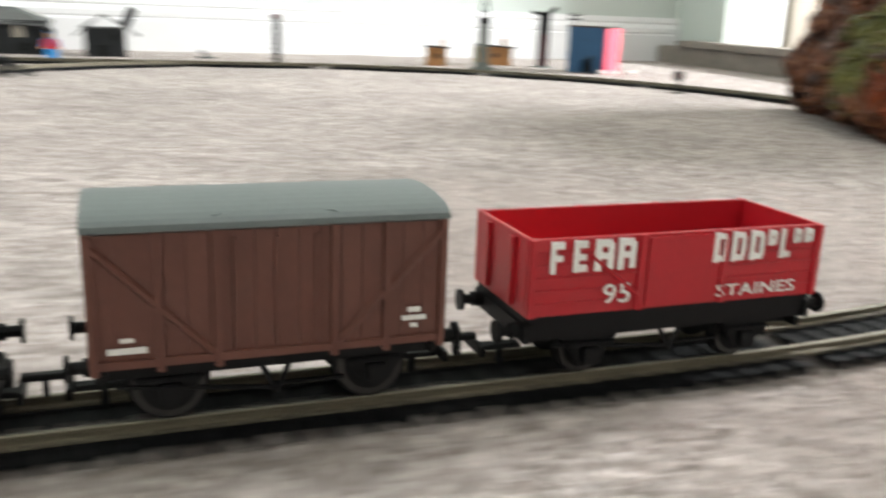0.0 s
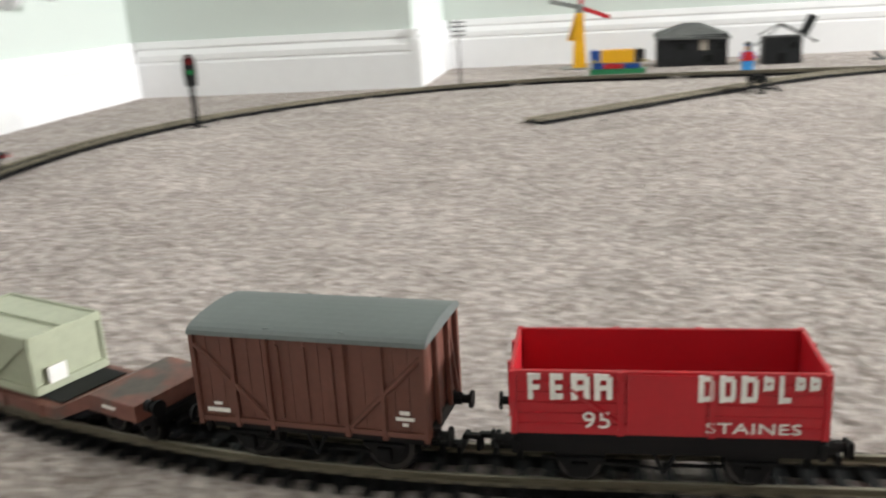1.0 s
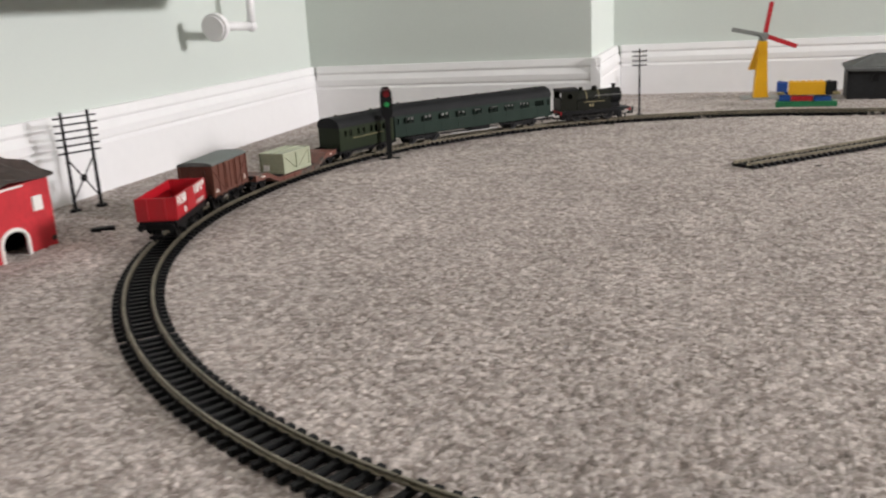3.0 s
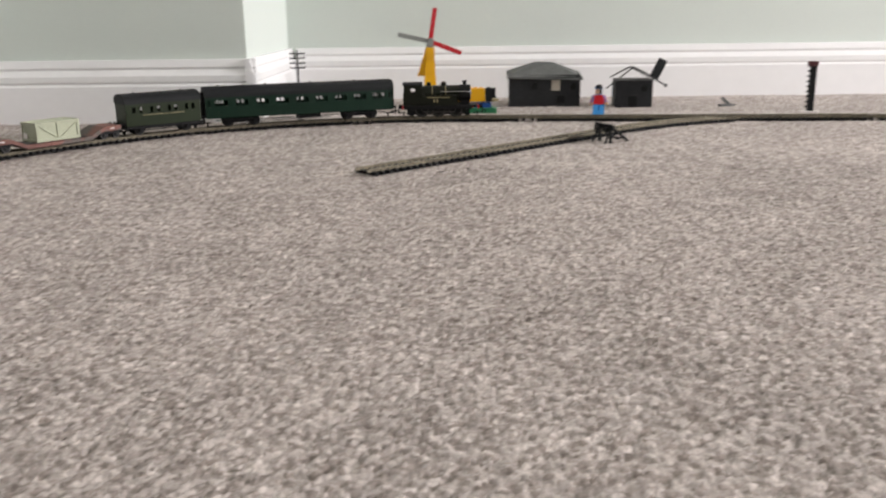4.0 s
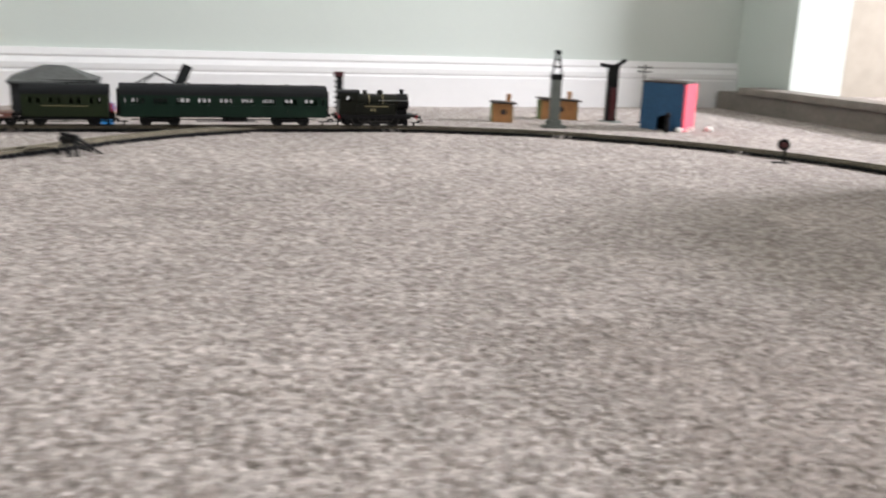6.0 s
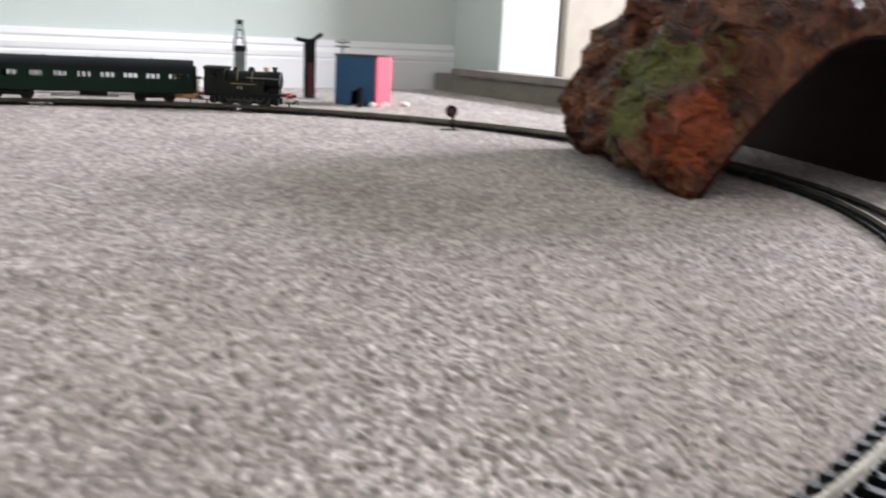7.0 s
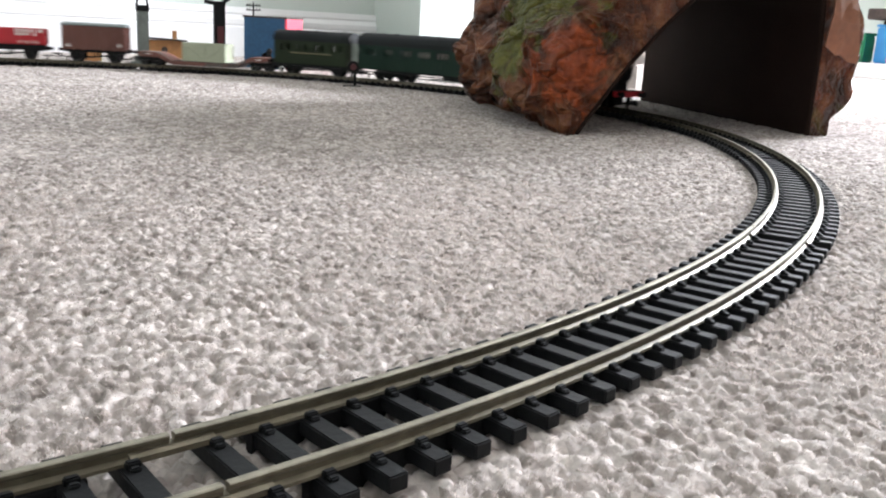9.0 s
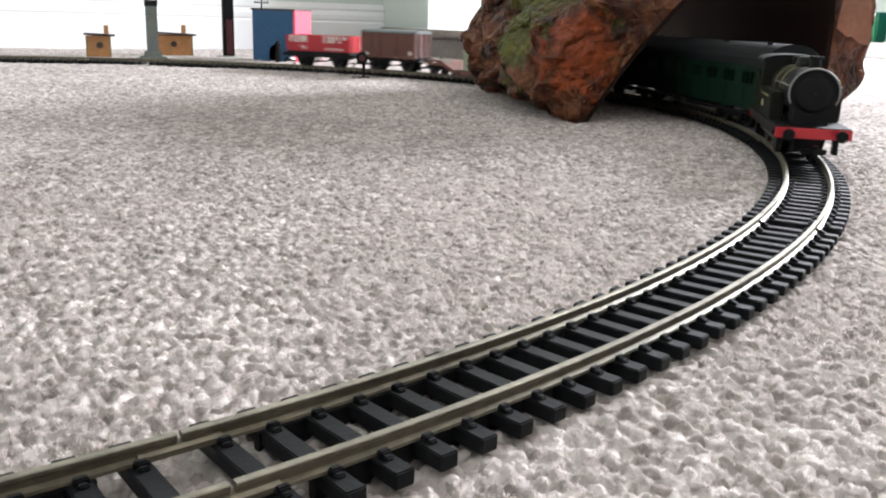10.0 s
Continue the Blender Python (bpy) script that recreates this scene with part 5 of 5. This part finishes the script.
telegraph_pole(face_to(-0.079, 1.108, 8), 0.098, 4, "black plastic telegraph pole with four cross arms")
telegraph_pole(face_to(1.132, 1.142, -30), 0.092, 2, "black plastic telegraph pole behind the blue shed")


def double_pole():
    p = thing("double_telegraph_pole", face_to(-0.551, 0.468, 68), "black plastic double telegraph pole with six cross arms", "telegraph pole", "telegraph poles")
    for x in (-0.0135, 0.0135):
        part("foot", rod(B(), (x, 0, 0), (x, 0, 0.004), 0.0062, 12, 0.005), BLACK, p)
        part("post", rod(B(), (x, 0, 0.002), (x, 0, 0.096), 0.0018, 10, 0.0014), BLACK, p)
    for i in range(6):
        part("cross_arm", box(B(), 0, 0, 0.0905 - i * 0.0066, 0.043, 0.0015, 0.0015), BLACK, p)
    part("brace", rod(B(), (-0.0135, 0, 0.012), (0.0135, 0, 0.052), 0.0008, 6), BLACK, p)
    part("brace", rod(B(), (0.0135, 0, 0.012), (-0.0135, 0, 0.052), 0.0008, 6), BLACK, p)
    part("plate", ball(B(), (0, 0, 0.032), 0.0036, sy=0.5), BLACK, p)


double_pole()


def colour_light(at, high, label, ladder):
    s = thing("colour_light_signal", at, label, "signal", "signals")
    part("base", box(B(), 0, 0, 0.001, 0.026, 0.014, 0.002), BLACK if not ladder else WHITE_INK, s, bevel=0.0004)
    if ladder:
        part("post", box(B(), 0.001, 0, high / 2, 0.0085, 0.006, high), BLACK, s, bevel=0.0005)
        for i in range(9):
            part("rung", box(B(), -0.0045, 0, 0.008 + i * 0.0072, 0.003, 0.005, 0.0024), BLACK, s)
        part("cap", box(B(), -0.0005, -0.001, high + 0.001, 0.0135, 0.008, 0.0065), SIGNAL_RED, s, bevel=0.0006)
    else:
        part("post", box(B(), 0, 0, 0.026, 0.0062, 0.005, 0.050), BLACK, s, bevel=0.0004)
        part("rear_stay", box(B(), 0, 0.004, 0.023, 0.002, 0.0015, 0.046), BLACK, s)
        head = part("head", prism(B(), [(-0.0062, 0.050), (0.0062, 0.050), (0.0072, 0.068), (0.0064, 0.080), (0.0034, 0.0855), (-0.0034, 0.0855), (-0.0064, 0.080), (-0.0072, 0.068)], -0.003, 0.003, "y"), BLACK, s, bevel=0.0004)
        part("red_lens", rod(B(), (0, -0.003, 0.0775), (0, -0.005, 0.0775), 0.0038, 16), LENS_RED, head, "dark red lens", smooth=False)
        part("green_lens", rod(B(), (0, -0.003, 0.0655), (0, -0.005, 0.0655), 0.0031, 16), LENS_GREEN, head, "bright green lens")
        part("hood", box(B(), 0, -0.005, 0.0825, 0.009, 0.005, 0.0012), SIGNAL_RED, head)


colour_light(face_to(-0.340, 0.742, 28), 0.085, "black colour light signal with red and green lenses", False)
colour_light(face_to(0.648, 1.158, -4), 0.068, "black post signal with a dark red cap on a white base", True)


def barn():
    b = thing("red_barn", face_to(-0.535, 0.304, 0), "red card engine shed with white windows and crumpled dark roof", "shed")
    W_, D_, Hh = 0.094, 0.094, 0.057
    x = 0.046
    # front wall with an arched doorway, facing the track
    bm = B()
    n = 10
    arch = [(-0.014, 0.0)] + [(0.0 - 0.014 * math.cos(math.pi * i / n), 0.014 + 0.010 * math.sin(math.pi * i / n)) for i in range(n + 1)] + [(0.014, 0.0)]
    front = [(-0.046, 0), *arch, (0.046, 0), (0.046, Hh), (-0.046, Hh)]
    prism(bm, [(y, z) for y, z in front], x - 0.0025, x)
    part("front_wall", bm, BARN_RED, b)
    for s in (-1, 1):
        part("side_wall", box(B(), -0.001, s * 0.0447, Hh / 2, 0.092, 0.0025, Hh), BARN_RED, b)
    part("back_wall", box(B(), -0.046, 0, Hh / 2, 0.0025, 0.088, Hh), BARN_RED, b)
    bm = B()
    pts = [(y * 1.0, z) for y, z in arch]
    for (y0, z0), (y1, z1) in zip(pts, pts[1:]):
        rod(bm, (x + 0.0006, y0, z0), (x + 0.0006, y1, z1), 0.0016, 6)
    part("arch_trim", bm, WHITE_INK, b, "white painted arch round the doorway")
    for y in (-0.031, 0.030):
        part("window", box(B(), x + 0.0006, y, 0.039, 0.0012, 0.011, 0.012), WHITE_INK, b, "white painted window", bevel=0.0004)
    bm = B()
    g = [[None] * 9 for _ in range(9)]
    for i in range(9):
        for j in range(9):
            u, v = i / 8 - 0.5, j / 8 - 0.5
            z = Hh + 0.001 + 0.022 * (1 - abs(u) * 2) ** 0.8 * (0.55 + 0.45 * math.cos(v * 3)) + 0.007 * noise.noise(Vector((u * 7, v * 7, 1.5)))
            g[i][j] = bm.verts.new((u * 0.100, v * 0.098, max(z, Hh)))
    for i in range(8):
        for j in range(8):
            bm.faces.new((g[i][j], g[i + 1][j], g[i + 1][j + 1], g[i][j + 1]))
    r = bmesh.ops.extrude_face_region(bm, geom=bm.faces[:])
    bmesh.ops.translate(bm, verts=[v for v in r["geom"] if isinstance(v, bmesh.types.BMVert)], vec=(0, 0, 0.002))
    part("roof", bm, BARN_ROOF, b, "crumpled dark brown card roof")
    # black sheet standing in for the shade behind the doorway
    part("inside_shade", box(B(), 0.020, 0, 0.020, 0.002, 0.085, 0.04), BLACK, b)
    part("eave_trim", box(B(), x + 0.0007, -0.014, Hh - 0.0012, 0.0012, 0.062, 0.0016), WHITE_INK, b, "white paint line under the eave")
    for y, z, r in ((-0.033, 0.014, 0.0036), (-0.030, 0.009, 0.0028), (0.043, 0.007, 0.0030)):
        part("scuff", ball(B(), (x, y, z), r, 0.15, 1.0, 0.8, 10), BARN_ROOF, b, "dark scuffed patch")


barn()


def hut(at, w, d, h, label):
    b = thing("platelayers_hut", at, label, "hut", "tan card huts")
    part("body", box(B(), 0, 0, h / 2, w, d, h), TAN_CARD, b, bevel=0.0004)
    part("end_panel", box(B(), -w / 2 - 0.0006, 0, h / 2, 0.0012, d, h), HUT_GREEN, b, "moss green end")
    r = part("roof", box(B(), 0, 0, h + 0.001, w + 0.009, d + 0.008, 0.0022), BARN_ROOF, b)
    r.matrix_basis = Matrix.Translation((0, 0, h * 0.02)) @ Matrix.Rotation(radians(2.5), 4, "Y")
    part("chimney", box(B(), w * 0.33, 0.004, h + 0.006, 0.006, 0.006, 0.016), TAN_CARD, b, bevel=0.0005)
    part("window", rod(B(), (w * 0.05, -d / 2, h * 0.58), (w * 0.05, -d / 2 - 0.0008, h * 0.58), 0.0046, 8), BARN_ROOF, b)
    part("corner_post", box(B(), w / 2, -d / 2, h / 2, 0.002, 0.002, h), CREAM_INK, b)


hut(face_to(0.902, 1.165, -18), 0.030, 0.024, 0.029, "small tan card hut with a green end and a chimney")
hut(face_to(1.013, 1.198, -14), 0.058, 0.026, 0.031, "long tan card hut with a round window and a chimney")


def lamp_tower():
    t = thing("yard_lamp_tower", face_to(0.948, 1.082, -10), "grey-green plastic yard lamp tower with a black lattice top", "lamp tower")
    part("base", box(B(), 0, 0, 0.003, 0.034, 0.018, 0.006), TOWER_GREY, t, bevel=0.0015)
    part("foot", box(B(), 0, 0, 0.009, 0.021, 0.014, 0.008), TOWER_GREY, t, bevel=0.001)
    part("column", box(B(), 0, 0, 0.040, 0.0135, 0.0115, 0.062), TOWER_GREY, t, bevel=0.0006)
    part("collar", box(B(), 0, 0, 0.074, 0.0155, 0.0125, 0.008), BLACK, t, bevel=0.0005)
    bm = B()
    for sx in (-1, 1):
        for sy in (-1, 1):
            rod(bm, (sx * 0.0070, sy * 0.005, 0.078), (sx * 0.0022, sy * 0.002, 0.106), 0.0008, 6)
    for z, w in ((0.088, 0.0058), (0.098, 0.0040)):
        box(bm, 0, 0, z, w * 2, 0.008, 0.0016)
    part("lattice", bm, BLACK, t, "black lattice top")
    part("lamp_head", box(B(), 0, 0, 0.1085, 0.008, 0.007, 0.006), BLACK, t, bevel=0.0006)


lamp_tower()


def water_crane():
    w = thing("water_crane", face_to(1.086, 1.159, -15), "black plastic water crane with two raised arms on a round base", "water crane")
    part("base", rod(B(), (0, 0, 0), (0, 0, 0.003), 0.020, 20, 0.017), TOWER_GREY, w)
    part("column", box(B(), 0, 0, 0.044, 0.016, 0.012, 0.084), BLACK, w, bevel=0.0008)
    part("column_panel", box(B(), 0.001, -0.0062, 0.030, 0.009, 0.0008, 0.05), SIGNAL_RED, w, "dark red panel")
    part("arm", rod(B(), (0.002, 0, 0.086), (-0.021, -0.003, 0.0895), 0.0030, 8), BLACK, w)
    part("arm", rod(B(), (0.002, 0, 0.086), (0.018, -0.002, 0.098), 0.0030, 8), BLACK, w)
    part("cap", box(B(), 0, 0, 0.087, 0.017, 0.013, 0.006), BLACK, w, bevel=0.001)


water_crane()


def blue_shed():
    b = thing("blue_shed", face_to(1.122, 1.057, -53), "blue card shed with coral pink end and arched opening", "shed")
    W_, D_, Hh = 0.062, 0.050, 0.070
    bm = B()
    n = 8
    arch = [(-0.006, 0.0)] + [(0.003 - 0.009 * math.cos(math.pi * i / n), 0.016 + 0.008 * math.sin(math.pi * i / n)) for i in range(n + 1)] + [(0.012, 0.0)]
    arch[0] = (-0.006, 0.0)
    prism(bm, [(-W_ / 2, 0), *arch, (W_ / 2, 0), (W_ / 2, Hh), (-W_ / 2, Hh)], -D_ / 2, -D_ / 2 + 0.003, "y")
    part("front_wall", bm, BLUE_CARD, b)
    part("back_wall", box(B(), 0, D_ / 2 - 0.0015, Hh / 2, W_, 0.003, Hh), BLUE_CARD, b)
    part("blue_end", box(B(), -W_ / 2 + 0.0015, 0, Hh / 2, 0.003, D_ - 0.0062, Hh), BLUE_CARD, b)
    part("pink_end", box(B(), W_ / 2 + 0.0016, 0, Hh / 2, 0.003, D_, Hh), PINK_CARD, b, "coral pink end wall")
    part("roof", box(B(), 0.001, 0, Hh + 0.0012, W_ + 0.005, D_ + 0.003, 0.0024), BARN_ROOF, b)
    # added black sheet that makes the arch look dark within
    part("inside_shade", box(B(), 0, 0.0, 0.018, W_ - 0.007, 0.002, 0.034), BLACK, b)


blue_shed()
# white pebbles and scraps by the blue shed
for x, y, r in ((1.118, 1.018, 0.006), (1.146, 1.030, 0.0055), (1.176, 1.026, 0.006), (1.135, 1.022, 0.004)):
    bm = ball(B(), (0, 0, r * 0.7), r, 1.1, 0.9, 0.8, 10)
    for v in bm.verts:
        v.co += noise.noise_vector(v.co * 220 + Vector((x * 50, 0, 0))) * 0.0014
    solid("white_pebble", bm, WHITE_INK, "small white scrap on the carpet by the blue shed", "pebble", kind="", at=face_to(x, y))

figure_black = B()
rod(figure_black, (0, 0, 0), (0, 0, 0.022), 0.0042, 10, 0.003)
ball(figure_black, (0, 0, 0.026), 0.0042)
box(figure_black, 0.006, 0, 0.001, 0.022, 0.010, 0.002)
tagged(new("lineside_lever", mesh_of("lineside_lever", figure_black, BLACK, 0.0003)), "small black plastic lever frame in front of the shed", "lever frame").matrix_basis = face_to(1.100, 1.022, 20)


def ground_signal():
    g = thing("ground_signal", face_to(1.062, 0.738, -30), "small black ground signal with a disc beside the track", "signal", "signals")
    part("foot", box(B(), 0, 0, 0.0012, 0.020, 0.012, 0.0024), BLACK, g, bevel=0.0004)
    part("post", box(B(), 0.003, 0, 0.010, 0.003, 0.003, 0.018), BLACK, g)
    part("disc", rod(B(), (0.001, -0.003, 0.0225), (0.001, 0.002, 0.0225), 0.0065, 16), BLACK, g)
    part("lens", rod(B(), (0.001, -0.0034, 0.0225), (0.001, -0.003, 0.0225), 0.0035, 12), SIGNAL_RED, g)


ground_signal()


def buffer_stop():
    b = thing("buffer_stop", face_to(0.318, 0.884, 28), "black plastic buffer stop lying loose beside the siding", "buffer stop")
    for y in (-0.010, 0.010):
        part("upright", box(B(), -0.008, y, 0.011, 0.003, 0.003, 0.024), BLACK, b, bevel=0.0004)
        part("raking_strut", rod(B(), (-0.007, y, 0.020), (0.018, y, 0.001), 0.0015, 6), BLACK, b)
        part("front_leg", rod(B(), (-0.009, y, 0.018), (-0.017, y * 1.2, 0.001), 0.0014, 6), BLACK, b)
        part("buffer_head", rod(B(), (-0.010, y * 0.8, 0.017), (-0.016, y * 0.8, 0.017), 0.0032, 10), BLACK, b)
    part("beam", box(B(), -0.009, 0, 0.0195, 0.004, 0.034, 0.006), BLACK, b, bevel=0.0005)
    part("cross_tie", box(B(), 0.006, 0, 0.006, 0.003, 0.022, 0.002), BLACK, b)


buffer_stop()

scrap = box(B(), 0, 0, 0.008, 0.022, 0.006, 0.004, Matrix.Rotation(radians(40), 4, "Y"))
box(scrap, 0.004, 0, 0.0025, 0.022, 0.012, 0.003)
solid("broken_point_lever", scrap, SHED_GREY, "small broken grey lever lying on the carpet", "lever", kind="", at=face_to(0.549, 1.238, 10))
for x, y in ((0.258, 0.717), (0.127, 0.70)):
    solid("carpet_fluff", ball(B(), (0, 0, 0.001), 0.0022, 1.8, 0.7, 0.6, 8), SHED_BLACK, "dark speck of fluff lying on the carpet", "fluff", kind="", at=face_to(x, y, 20))
track_clip = box(B(), 0, 0, 0.002, 0.020, 0.008, 0.004)
solid("loose_track_clip", track_clip, BLACK, "small black loose clip on the carpet beside the barn", "clip", kind="", bevel=0.0006, at=face_to(-0.478, 0.393, 40))
# far clutter on a white plinth at the foot of the east wall, under a dark bench
bm = B()
box(bm, 3.09, 1.00, 0.017, 0.19, 1.30, 0.044)
solid("white_plinth", bm, WHITE_PAINT, "low white painted plinth at the foot of the wall", "plinth", kind="", bevel=0.003)
for x, y, w, h, m in ((3.06, 1.245, 0.035, 0.075, TOY_GREEN), (3.10, 1.175, 0.085, 0.100, TOY_SKY), (3.05, 1.135, 0.040, 0.045, PINK_CARD), (3.10, 1.070, 0.090, 0.080, TOY_GREEN), (3.08, 0.97, 0.10, 0.085, TOY_SKY)):
    t = thing("toy_box", pose(x, y, 0.039, 0, 0, 90), "brightly coloured plastic toy box on the white plinth", "toy box", "toy boxes")
    part("body", box(B(), 0, 0, h / 2, w, 0.06, h), m, t, bevel=0.004)
    part("lid", box(B(), 0, 0, h + 0.003, w + 0.004, 0.064, 0.008), m, t, bevel=0.002)
bench = thing("low_bench", pose(3.09, 0.90, 0.039), "low dark wooden bench standing over the toy boxes", "bench")
part("seat", box(B(), 0, 0, 0.133, 0.13, 0.66, 0.030), BARN_ROOF, bench, bevel=0.003)
for y in (-0.31, 0.31):
    part("leg", box(B(), 0.03, y, 0.059, 0.025, 0.025, 0.118), BARN_ROOF, bench, bevel=0.002)

motions()
